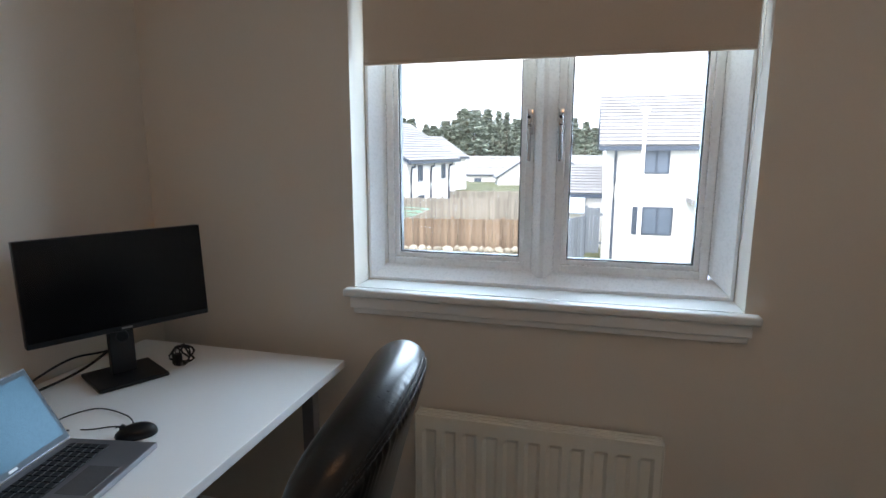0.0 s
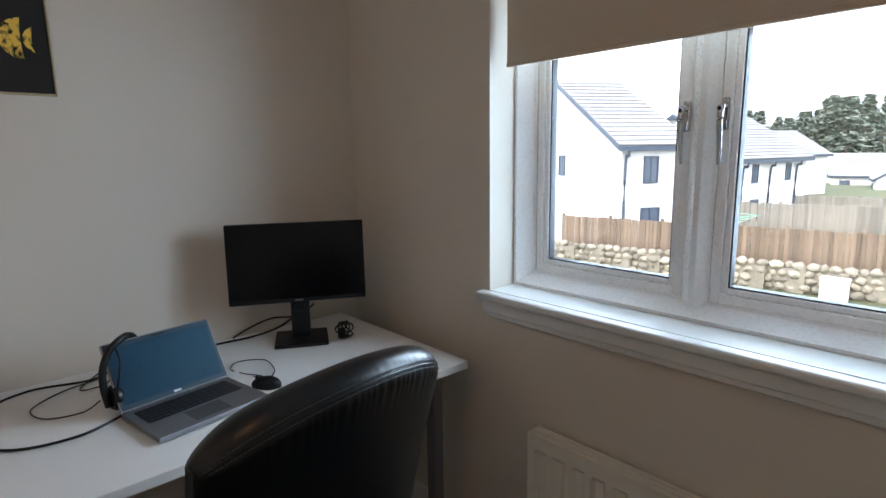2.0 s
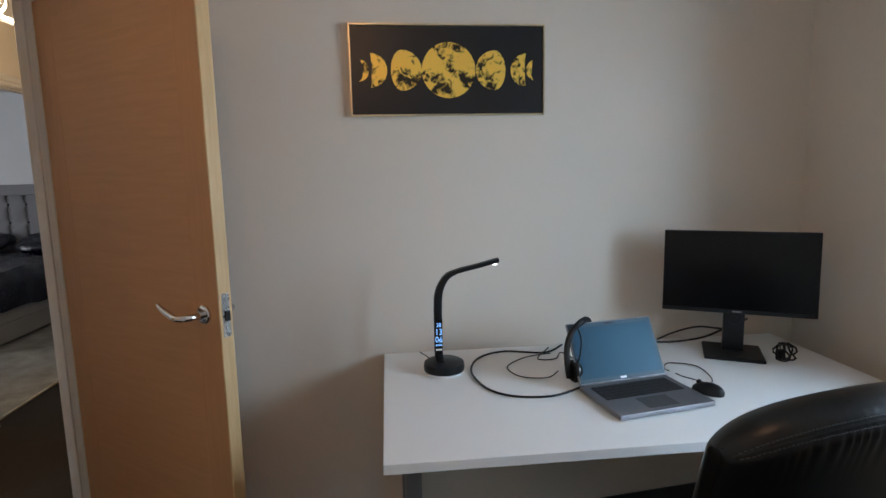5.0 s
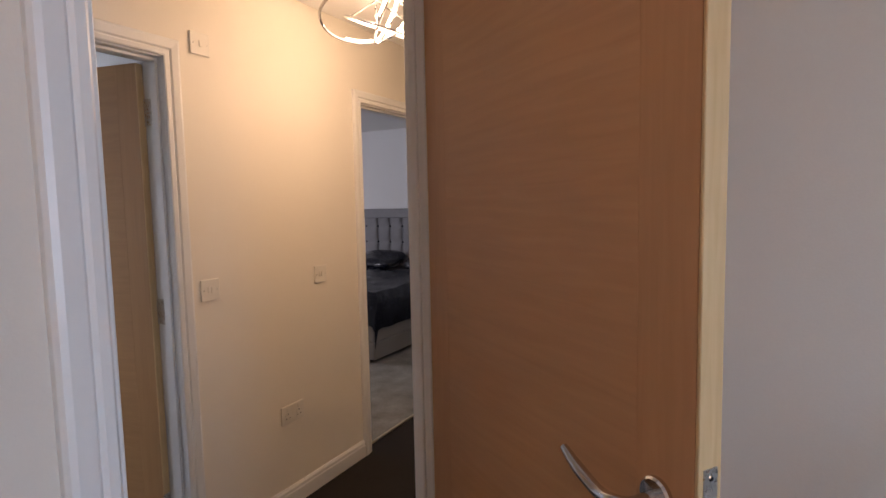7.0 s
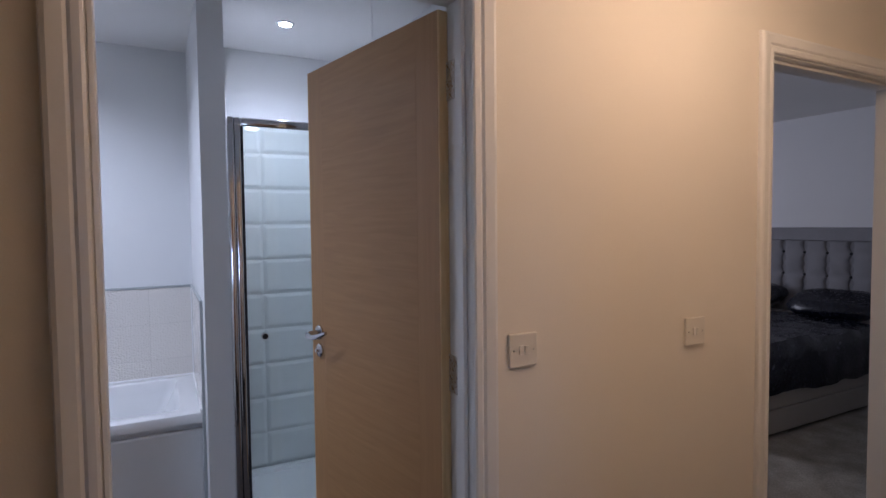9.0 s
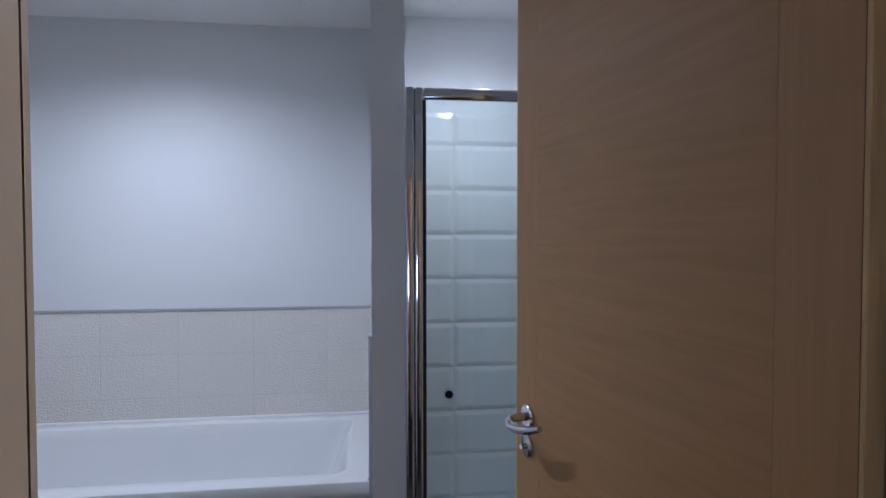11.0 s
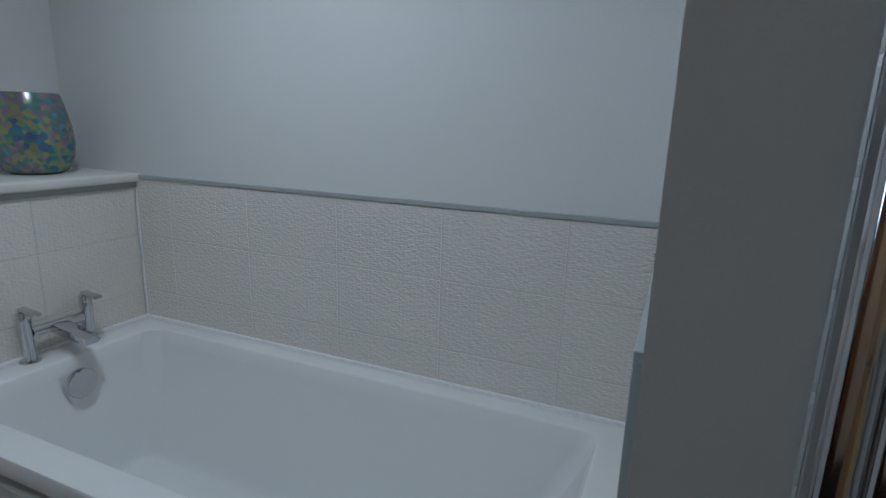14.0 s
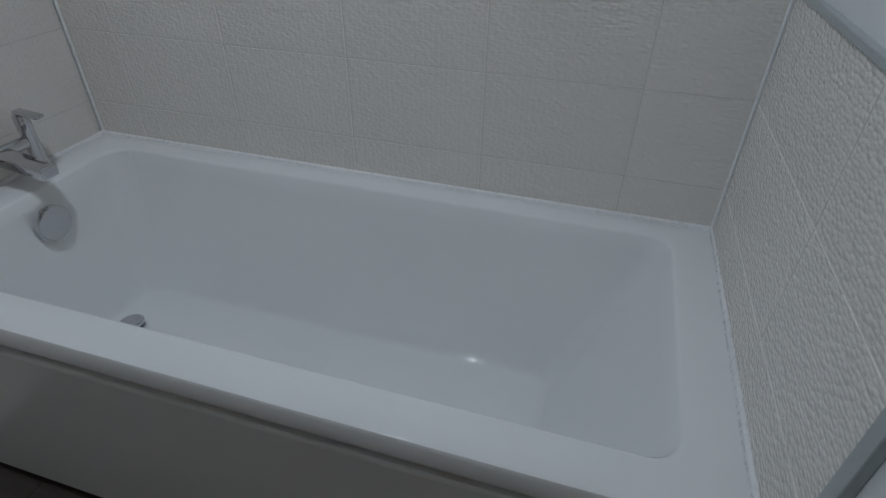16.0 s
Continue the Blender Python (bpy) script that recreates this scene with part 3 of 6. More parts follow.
# ---------- radiator ----------
rad = thing("radiator", "cream enamelled panel radiator under the window", "radiator", pose(-0.032, 1.80, 0.13))
RW, RH = 0.75, 0.455
bm = B()
n = 11
pitch = (RW - 0.03) / n
cols = [(-RW / 2, 0.006), (-RW / 2 + 0.006, 0.0)]
for k in range(n):
    c = -RW / 2 + 0.015 + pitch * (k + 0.5)
    cols += [(c - pitch * 0.36, 0.0), (c - pitch * 0.2, 0.0118), (c + pitch * 0.2, 0.0118), (c + pitch * 0.36, 0.0)]
cols += [(RW / 2 - 0.006, 0.0), (RW / 2, 0.006)]
hz = (0.0, 0.035, 0.05, RH - 0.05, RH - 0.035, RH)
grid = [[bm.verts.new((x, d if 1 < i < 4 else min(d, 0.0) if d > 0.006 else d, z)) for x, d in cols] for i, z in enumerate(hz)]
for a, b in zip(grid, grid[1:]):
    for k in range(len(cols) - 1):
        bm.faces.new((a[k], a[k + 1], b[k + 1], b[k]))
part("front_panel", bm, M_RAD, rad)
bm = B()
box(bm, -RW / 2, 0.0125, 0.01, RW / 2, 0.058, RH - 0.012)
part("convector", bm, M_RAD, rad)
for x in (-RW / 2 - 0.001, RW / 2 - 0.003):
    bm = B()
    box(bm, x, 0.001, 0.012, x + 0.004, 0.066, RH + 0.008, 0.001, 1)
    part("side_panel", bm, M_RAD, rad)
for y in (0.006, 0.026, 0.046):
    bm = B()
    box(bm, -RW / 2 + 0.004, y, RH - 0.006, RW / 2 - 0.004, y + 0.014, RH + 0.007, 0.001, 1)
    part("grille_bar", bm, M_RAD, rad)
bm = B()
tube(bm, (-RW / 2 - 0.05, 0.035, -0.13), (-RW / 2 - 0.05, 0.035, 0.04), 0.0075, n=12)
tube(bm, (-RW / 2 - 0.05, 0.035, 0.04), (-RW / 2 - 0.002, 0.035, 0.04), 0.009, n=12)
part("pipe", bm, M_CHROME, rad, smooth=True)
bm = B()
lathe(bm, [(0, 0), (0.016, 0), (0.018, 0.01), (0.018, 0.05), (0.014, 0.06), (0, 0.06)], 20, pose(-RW / 2 - 0.05, 0.035, 0.045))
part("valve", bm, M_UPVC, rad, smooth=True)

# ---------- office furniture ----------
DZ = 0.765
desk = thing("desk", "white laminate desk against the office wall", "desk", pose(0, 0, 0))
bm = B()
box(bm, -1.403, 0.27, DZ - 0.026, -0.632, 1.772, DZ, 0.002, 2)
part("desktop", bm, M_DESK, desk)
M_LEG = material("grey_metal", (0.25, 0.25, 0.26), 0.4, metal=0.6)
for y in (0.34, 1.70):
    for x in (-1.36, -0.72):
        bm = B()
        box(bm, x - 0.02, y - 0.02, 0.0, x + 0.02, y + 0.02, DZ - 0.027, 0.003, 2)
        part("leg", bm, M_LEG, desk)
    bm = B()
    box(bm, -1.339, y - 0.015, DZ - 0.07, -0.741, y + 0.015, DZ - 0.027, 0.002, 1)
    part("side_rail", bm, M_LEG, desk)
bm = B()
box(bm, -1.375, 0.361, DZ - 0.07, -1.345, 1.679, DZ - 0.027, 0.002, 1)
part("back_rail", bm, M_LEG, desk)

mon = thing("monitor", "black flat monitor switched off on a rectangular stand", "monitor", pose(-1.155, 1.458, DZ + 0.001, 0, 0, 62))
bm = B()
tilt = pose(0, 0, 0.297, -4, 0, 0)
box(bm, -0.232, 0.0, -0.139, 0.232, 0.03, 0.139, 0.003, 2, m=tilt)
box(bm, -0.15, 0.03, -0.09, 0.15, 0.05, 0.09, 0.008, 2, m=tilt)
shell = part("casing", bm, M_BLACK, mon)
bm = B()
box(bm, -0.229, -0.0015, -0.124, 0.229, 0.0, 0.136, m=tilt)
part("screen", bm, M_SCREEN, shell)
bm = B()
box(bm, -0.014, -0.0008, -0.134, 0.014, 0.0, -0.129, m=tilt)
part("maker_mark", bm, M_LEG, shell)
bm = B()
box(bm, -0.033, 0.05, 0.012, 0.033, 0.078, 0.33, 0.004, 2)
neck = part("neck", bm, M_BLACK, mon)
bm = B()
pts = [(0.017 * math.cos(a * math.pi / 12), 0.0485, 0.125 + 0.017 * math.sin(a * math.pi / 12)) for a in range(24)]
sweep(bm, pts, 0.0025, 8, closed=True)
part("cable_ring", bm, M_GASKET, neck, smooth=True)
bm = B()
box(bm, -0.093, -0.035, 0.0, 0.093, 0.14, 0.012, 0.004, 2)
part("base", bm, M_BLACK, mon)

# laptop
M_ALU = material("grey_aluminium", (0.30, 0.30, 0.32), 0.38, metal=0.75, grain=0.03, scale=400, bump=0.004)


# Blue emission paints in the window's reflection; the screen itself is off.
def painted_sky_reflection():
    mat = material("laptop_screen_reflection_glow", (0.008, 0.020, 0.034), 0.28, grain=0.01, scale=900, bump=0.0)
    n, l = mat.node_tree.nodes, mat.node_tree.links
    b = n["Principled BSDF"]
    tc, no = n.new("ShaderNodeTexCoord"), n.new("ShaderNodeTexNoise")
    no.inputs["Scale"].default_value, no.inputs["Detail"].default_value = 5.0, 0.0
    l.new(tc.outputs["Object"], no.inputs["Vector"])
    cr = n.new("ShaderNodeValToRGB")
    cr.color_ramp.elements[0].position, cr.color_ramp.elements[1].position = 0.3, 0.75
    cr.color_ramp.elements[0].color, cr.color_ramp.elements[1].color = (0.01, 0.07, 0.16, 1), (0.05, 0.24, 0.42, 1)
    l.new(no.outputs["Fac"], cr.inputs["Fac"])
    l.new(cr.outputs[0], b.inputs["Emission Color"])
    b.inputs["Emission Strength"].default_value = 0.03
    b.inputs["Specular Tint"].default_value = (0.45, 0.80, 1.0, 1)
    return mat


M_LSCREEN = painted_sky_reflection()
lap = thing("laptop", "open grey laptop on the desk, blue window reflection painted on screen", "laptop", pose(-0.886, 1.011, DZ + 0.001, 0, 0, 100) @ Matrix.Diagonal((0.925, 0.95, 0.925, 1)))
bm = B()
box(bm, -0.161, -0.11, 0.002, 0.161, 0.11, 0.017, 0.003, 2)
deck = part("base", bm, M_ALU, lap)
bm = B()
box(bm, -0.138, -0.008, 0.0165, 0.138, 0.086, 0.0174)
part("keyboard_well", bm, M_BLACK, deck)
bm = B()
box(bm, -0.0085, -0.0075, 0.0, 0.0085, 0.0075, 0.0022, 0.001, 1)
keymesh = mesh_of("key", bm, material("black_key", (0.02, 0.02, 0.022), 0.5))
for r in range(5):
    for c in range(14):
        k = new("key", keymesh)
        k.parent = deck
        k.matrix_basis = pose(-0.126 + 0.0194 * c, 0.0005 + 0.0195 * r, 0.0174)
bm = B()
box(bm, -0.052, -0.092, 0.0165, 0.052, -0.022, 0.0174, 0.0003, 1)
part("touchpad", bm, material("dark_touchpad", (0.12, 0.115, 0.12), 0.3, metal=0.3), deck)
lid_m = pose(0, 0.104, 0.016, -29, 0, 0)
bm = B()
box(bm, -0.161, 0.0, 0.004, 0.161, 0.007, 0.205, 0.003, 2)
lid = part("lid", bm, M_ALU, lap, m=lid_m)
bm = B()
box(bm, -0.157, -0.001, 0.008, 0.157, 0.0, 0.201)
part("bezel", bm, material("blue_grey_bezel", (0.02, 0.045, 0.065), 0.4, spec=0.3), lid)
bm = B()
box(bm, -0.148, -0.0018, 0.021, 0.148, -0.001, 0.189)
part("screen", bm, M_LSCREEN, lid)
bm = B()
box(bm, -0.011, -0.0016, 0.0115, 0.011, -0.001, 0.0175)
part("maker_mark", bm, material("silver_mark", (0.8, 0.82, 0.85), 0.3), lid)
bm = B()
box(bm, -0.018, -0.002, 0.1925, 0.018, -0.001, 0.1985, 0.0004, 1)
part("webcam_shutter", bm, M_BLACK, lid)

mouse = thing("computer_mouse", "black wired optical mouse beside the laptop", "mouse", pose(-0.898, 1.208, DZ + 0.001, 0, 0, 130) @ Matrix.Diagonal((0.88, 0.82, 0.92, 1)))
bm = B()
bmesh.ops.create_uvsphere(bm, u_segments=24, v_segments=14, radius=1.0)
for v in bm.verts:
    v.co = Vector((v.co.x * 0.031, v.co.y * 0.055, max(v.co.z, -0.25) * 0.027 * (1.0 - 0.12 * v.co.y) + 0.007))
shell = part("shell", bm, M_BLACK, mouse, smooth=True)
bm = B()
tube(bm, (-0.004, 0.032, 0.029), (0.004, 0.032, 0.029), 0.008, n=16)
part("scroll_wheel", bm, M_GASKET, mouse, smooth=True)
bm = B()
box(bm, -0.0012, 0.01, 0.031, 0.0012, 0.05, 0.0325)
part("button_gap", bm, M_GASKET, mouse)

head = thing("headset", "black headset with a microphone boom leaning on the laptop", "headset", Matrix.Translation((-1.06, 0.885, DZ)) @ Matrix.Diagonal((0.9, 0.88, 0.93, 1)) @ Matrix.Translation((1.06, -0.87, 0.0)))
bm = B()
sweep(bm, spline([(-1.0, 0.807, 0.03), (-1.005, 0.80, 0.08), (-1.02, 0.805, 0.13), (-1.035, 0.826, 0.172), (-1.05, 0.86, 0.198), (-1.078, 0.895, 0.2), (-1.105, 0.92, 0.17), (-1.122, 0.935, 0.11), (-1.122, 0.935, 0.06)], 8), 0.0105, 10)
part("headband", bm, M_BLACK, head, smooth=True)
for xx, yy, rz in ((-1.0, 0.826, 15), (-1.12, 0.918, 30)):
    bm = B()
    lathe(bm, [(0, -0.014), (0.03, -0.014), (0.037, -0.004), (0.037, 0.006), (0.03, 0.014), (0.012, 0.010), (0, 0.010)], 24, pose(xx, yy, 0.052, 90, 0, rz))
    part("ear_pad", bm, M_LEATHER, head, smooth=True)
bm = B()
sweep(bm, spline([(-0.99, 0.828, 0.07), (-0.985, 0.838, 0.11), (-1.0, 0.848, 0.155), (-1.03, 0.846, 0.185)], 6), 0.003, 8)
part("microphone_boom", bm, M_BLACK, head, smooth=True)

# desk lamp with a small clock display
lampob = thing("desk_lamp", "black flexible desk lamp with a lit clock display on the desk", "desk lamp", pose(-1.192, 0.468, DZ + 0.001) @ Matrix.Diagonal((0.94, 0.94, 1.08, 1)))
bm = B()
lathe(bm, [(0, 0.0), (0.066, 0.0), (0.068, 0.006), (0.0, 0.0062)], 40)
part("base_ring", bm, M_UPVC, lampob, smooth=True)
bm = B()
lathe(bm, [(0, 0.0064), (0.07, 0.0064), (0.072, 0.018), (0.069, 0.03), (0.055, 0.036), (0, 0.038)], 40)
part("base", bm, M_BLACK, lampob, "round gloss black base", smooth=True)


def ribbon(bm, rows):
    """A flat rounded bar through (centre, half width along x, half depth along the bend) rows in the y-z plane."""
    rings = []
    for i, (c, w, d) in enumerate(rows):
        a, b = Vector(rows[max(i - 1, 0)][0]), Vector(rows[min(i + 1, len(rows) - 1)][0])
        t = (b - a).normalized()
        nrm = Vector((0, -t.z, t.y))
        ring = []
        for k in range(16):
            ang = 2 * math.pi * k / 16
            cx, sx = math.cos(ang), math.sin(ang)
            px = math.copysign(abs(cx) ** 0.6, cx) * w
            pn = math.copysign(abs(sx) ** 0.6, sx) * d
            ring.append(bm.verts.new(Vector(c) + Vector((px, 0, 0)) + nrm * pn))
        rings.append(ring)
    for a, b in zip(rings, rings[1:]):
        for k in range(16):
            bm.faces.new((a[k], a[(k + 1) % 16], b[(k + 1) % 16], b[k]))
    bm.faces.new(rings[0][::-1])
    bm.faces.new(rings[-1])
    return bm


bm = B()
rows = []
line = spline([(0, -0.012, 0.034), (0, -0.018, 0.06), (0, -0.018, 0.12), (0, -0.018, 0.20), (0, -0.012, 0.25), (0, 0.012, 0.29), (0, 0.05, 0.308), (0, 0.12, 0.322), (0, 0.195, 0.338)], 6)
for i, p in enumerate(line):
    f = i / (len(line) - 1)
    w = 0.026 if f < 0.06 else 0.019 if f < 0.5 else 0.019 - 0.002 * (f - 0.5)
    rows.append((p, w * (1.5 - f * 8 if f < 0.06 else 1), 0.0145 if f < 0.45 else 0.0145 - 0.0075 * min(1, (f - 0.45) / 0.3)))
ribbon(bm, rows)
stem = part("stem", bm, M_BLACK, lampob, smooth=True)
bm = B()
box(bm, 0.0182, -0.031, 0.062, 0.0200, -0.005, 0.168, 0.0006, 1)
disp = part("display", bm, M_SCREEN, stem)
M_LED = glow("blue_white_digits", (0.22, 0.50, 1.0), 0.22)


def lettering(name, text, size, m, mat, parent=None):
    cu = bpy.data.curves.new(name, 'FONT')
    cu.body, cu.size, cu.align_x, cu.align_y, cu.extrude = text, size, 'CENTER', 'CENTER', 0.0002
    tmp = bpy.data.objects.new(name, cu)
    scene.collection.objects.link(tmp)
    me = bpy.data.meshes.new_from_object(tmp.evaluated_get(bpy.context.evaluated_depsgraph_get()))
    bpy.data.objects.remove(tmp)
    me.materials.clear()
    me.materials.append(mat)
    ob = new(name, me)
    ob.parent = parent
    ob.matrix_basis = m
    return ob


FACE_E = Matrix(((0, 0, 1, 0), (1, 0, 0, 0), (0, 1, 0, 0), (0, 0, 0, 1)))
for text, size, z in (("28", 0.017, 0.150), ("13", 0.026, 0.128), ("06", 0.026, 0.105)):
    lettering("digits", text, size, Matrix.Translation((0.0203, -0.018, z)) @ FACE_E, M_LED, disp)
bm = B()
for k in range(3):
    box(bm, 0.0201, -0.029 + 0.008 * k, 0.086, 0.0204, -0.024 + 0.008 * k, 0.091)
part("date_bars", bm, M_LED, disp)
bm = B()
box(bm, 0.0201, -0.029, 0.072, 0.0204, -0.007, 0.077)
part("touch_bar", bm, M_RAD, disp)
bm = B()
box(bm, -0.008, 0.176, 0.3235, 0.008, 0.190, 0.3265, 0.001, 1)
part("led_strip", bm, glow("lamp_led", (0.9, 0.95, 1.0), 0.8), stem)


def cable(name, label, pts, r=0.0028, z=None):
    base = Vector(pts[0])
    bm = B()
    sweep(bm, [p - base for p in spline(pts, 8)], r, 8)
    return single(name, bm, M_BLACK, label, "cable", smooth=True, m=Matrix.Translation(base))


CZ = DZ + 0.0045
cable("power_cable", "black power lead curling over the desk to the laptop", [(-1.385, 0.93, CZ), (-1.31, 0.84, CZ), (-1.345, 0.70, CZ), (-1.29, 0.60, CZ), (-1.17, 0.555, CZ), (-1.03, 0.575, CZ), (-0.955, 0.64, CZ), (-0.935, 0.75, CZ), (-0.975, 0.84, CZ), (-0.99, 0.868, CZ + 0.004)], 0.0035)
cable("headset_cable", "thin black headset lead on the desk", [(-1.30, 0.86, CZ), (-1.27, 0.76, CZ), (-1.19, 0.68, CZ), (-1.10, 0.70, CZ), (-1.075, 0.78, CZ), (-1.10, 0.825, CZ + 0.01)], 0.002)
cable("usb_cable", "thin black lead behind the laptop", [(-1.36, 0.87, CZ), (-1.25, 0.80, CZ), (-1.24, 0.86, CZ), (-1.30, 0.90, CZ), (-1.20, 0.93, CZ)], 0.0022)
cable("monitor_cable", "black monitor lead along the wall", [(-1.385, 0.99, CZ), (-1.35, 1.12, CZ), (-1.36, 1.25, CZ), (-1.34, 1.35, CZ + 0.004), (-1.30, 1.44, CZ + 0.03), (-1.235, 1.495, CZ + 0.09)], 0.004)
cable("display_cable", "black video lead looping behind the monitor stand", [(-1.385, 1.30, CZ), (-1.37, 1.36, CZ + 0.03), (-1.33, 1.43, CZ + 0.06), (-1.26, 1.50, CZ + 0.07), (-1.24, 1.56, CZ + 0.11)], 0.0035)
cable("mouse_cable", "thin black mouse lead on the desk", [(-0.935, 1.24, CZ + 0.005), (-1.00, 1.28, CZ), (-1.10, 1.29, CZ), (-1.14, 1.22, CZ), (-1.10, 1.18, CZ), (-1.06, 1.175, CZ + 0.005)], 0.0018)
cable("dongle_cable", "short thin black lead at the laptop", [(-0.925, 1.235, CZ), (-0.98, 1.225, CZ), (-1.02, 1.20, CZ), (-1.035, 1.183, CZ + 0.006)], 0.0018)
cable("lamp_cable", "thin black lead of the desk lamp", [(-1.21, 0.44, CZ), (-1.31, 0.43, CZ), (-1.385, 0.40, CZ)], 0.0018)
coil = thing("coiled_cable", "small coil of black cable beside the monitor stand", "cable", pose(-1.10, 1.60, DZ + 0.001))
bm = B()
pts = []
for k in range(70):
    a = k * 0.36
    pts.append((0.028 * math.cos(a) + 0.004 * math.sin(k * 1.7), 0.012 * math.sin(k * 0.9) + 0.01 * math.cos(a * 0.13), 0.034 + 0.029 * math.sin(a)))
sweep(bm, pts, 0.0032, 8)
part("loops", bm, M_BLACK, coil, smooth=True)
bm = B()
box(bm, -0.03, -0.012, 0.002, -0.008, 0.012, 0.036, 0.004, 2)
part("plug", bm, M_BLACK, coil)

# office chair
chair = thing("office_chair", "black leather office chair with a stitched backrest at the desk", "chair", pose(-0.375, 1.045, 0, 0, 0, 7))


def backrest_point(u, s, grow=0.0):
    """u across (-1 to 1), s round the section from the front foot over the top to the back foot (0 to 1)."""
    edge = (1 - abs(u) ** 6) ** 0.5 if abs(u) < 1 else 0.0
    th = (0.058 + grow) * (0.25 + 0.75 * edge)
    top = 1.077 - 0.05 * u * u - 0.045 * abs(u) ** 7 + grow
    half = 0.265 - 0.018 * (1 - min(1, max(0, (s if s < 0.5 else 1 - s) * 2)))
    bottom = 0.50
    arc = 0.16
    if s < 0.5 - arc:
        z, d = bottom + (top - th - bottom) * s / (0.5 - arc), -th
    elif s > 0.5 + arc:
        z, d = bottom + (top - th - bottom) * (1 - s) / (0.5 - arc), th
    else:
        a = math.pi * (s - (0.5 - arc)) / (2 * arc)
        z, d = top - th + th * math.sin(a), -th * math.cos(a)
    if 0.45 < s < 0.75:
        ripple = math.exp(-((s - 0.642) / 0.024) ** 2) + 0.5 * math.exp(-((s - 0.568) / 0.016) ** 2)
        d *= 1 + ripple * 0.030 * math.sin(u * 95 + 2.2 * math.sin(u * 17)) * edge - 0.05 * math.exp(-((s - 0.604) / 0.009) ** 2)
    lean = 0.13 * ((z - 0.5) / 0.56) ** 1.3 + 0.03 * (1 - u * u)
    return Vector((d + lean + 0.01, u * half, z))


bm = B()
NU, NS = 170, 56
us = [math.sin(math.pi / 2 * (2 * i / NU - 1)) for i in range(NU + 1)]
grid = [[bm.verts.new(backrest_point(u, j / NS)) for j in range(NS + 1)] for u in us]
for a, b in zip(grid, grid[1:]):
    for j in range(NS):
        bm.faces.new((a[j], a[j + 1], b[j + 1], b[j]))
for g in (grid[0], grid[-1]):
    bm.faces.new(g)
back = part("backrest", bm, M_LEATHER, chair, smooth=True)
M_STITCH = material("black_thread", (0.05, 0.05, 0.055), 0.55)
for s in (0.590, 0.618):
    bm = B()
    for i in range(90):
        u0 = -0.955 + 1.91 * i / 90
        sweep(bm, [backrest_point(u0 + k * 0.0065, s, 0.0008) for k in range(3)], 0.0011, 5)
    part("stitching", bm, M_STITCH, back, "double row of black stitching")
bm = B()
sweep(bm, [backrest_point(-0.97 + 1.94 * i / 60, 0.604, -0.0006) for i in range(61)], 0.0022, 6)
part("seam", bm, M_LEATHER, back, smooth=True)
bm = B()
box(bm, -0.47, -0.25, 0.44, 0.03, 0.25, 0.53, 0.035, 4)
part("seat", bm, M_LEATHER, chair, smooth=True)
bm = B()
tube(bm, (-0.21, 0, 0.10), (-0.21, 0, 0.30), 0.03, n=20)
tube(bm, (-0.21, 0, 0.30), (-0.21, 0, 0.435), 0.018, n=20)
part("gas_column", bm, M_CHROME, chair, smooth=True)
for k in range(5):
    a = radians(72 * k + 20)
    c, s = math.cos(a), math.sin(a)
    bm = B()
    pts = [(-0.21 + c * 0.025, s * 0.025, 0.115), (-0.21 + c * 0.15, s * 0.15, 0.105), (-0.21 + c * 0.3, s * 0.3, 0.078)]
    sweep(bm, spline(pts, 5), [0.022 - 0.001 * i for i in range(11)], 10)
    leg = part("leg", bm, M_CHROME, chair, smooth=True)
    bm = B()
    q = Matrix.Translation((-0.21 + c * 0.29, s * 0.29, 0.0285)) @ Matrix.Rotation(a + 1.0, 4, 'Z')
    for d in (-0.014, 0.014):
        lathe(bm, [(0, -0.009), (0.024, -0.009), (0.028, -0.004), (0.028, 0.004), (0.024, 0.009), (0, 0.009)], 20, q @ pose(0, d, 0, 90, 0, 0))
    tube(bm, q @ Vector((0, 0, 0)), q @ Vector((0, 0, 0.045)), 0.006, n=10)
    part("castor", bm, M_BLACK, leg, smooth=True)


# framed moon picture
def moon_gold():
    mat = bpy.data.materials.new("gold_moon_print")
    mat.use_nodes = True
    n, l = mat.node_tree.nodes, mat.node_tree.links
    b = n["Principled BSDF"]
    tc = n.new("ShaderNodeTexCoord")
    a, c = n.new("ShaderNodeTexNoise"), n.new("ShaderNodeTexNoise")
    a.inputs["Scale"].default_value, a.inputs["Detail"].default_value, a.inputs["Distortion"].default_value = 34, 8, 1.2
    c.inputs["Scale"].default_value, c.inputs["Detail"].default_value = 18, 3
    for t in (a, c):
        l.new(tc.outputs["Object"], t.inputs["Vector"])
    ad = n.new("ShaderNodeMath")
    ad.operation = 'ADD'
    l.new(a.outputs["Fac"], ad.inputs[0])
    l.new(c.outputs["Fac"], ad.inputs[1])
    cr = n.new("ShaderNodeValToRGB")
    e = cr.color_ramp.elements
    e[0].position, e[0].color = 0.425, (0.02, 0.014, 0.008, 1)
    e[1].position, e[1].color = 0.50, (0.95, 0.62, 0.11, 1)
    sc = n.new("ShaderNodeMath")
    sc.operation = 'MULTIPLY'
    sc.inputs[1].default_value = 0.5
    l.new(ad.outputs[0], sc.inputs[0])
    l.new(sc.outputs[0], cr.inputs["Fac"])
    l.new(cr.outputs[0], b.inputs["Base Color"])
    b.inputs["Roughness"].default_value, b.inputs["Metallic"].default_value = 0.38, 0.35
    return mat


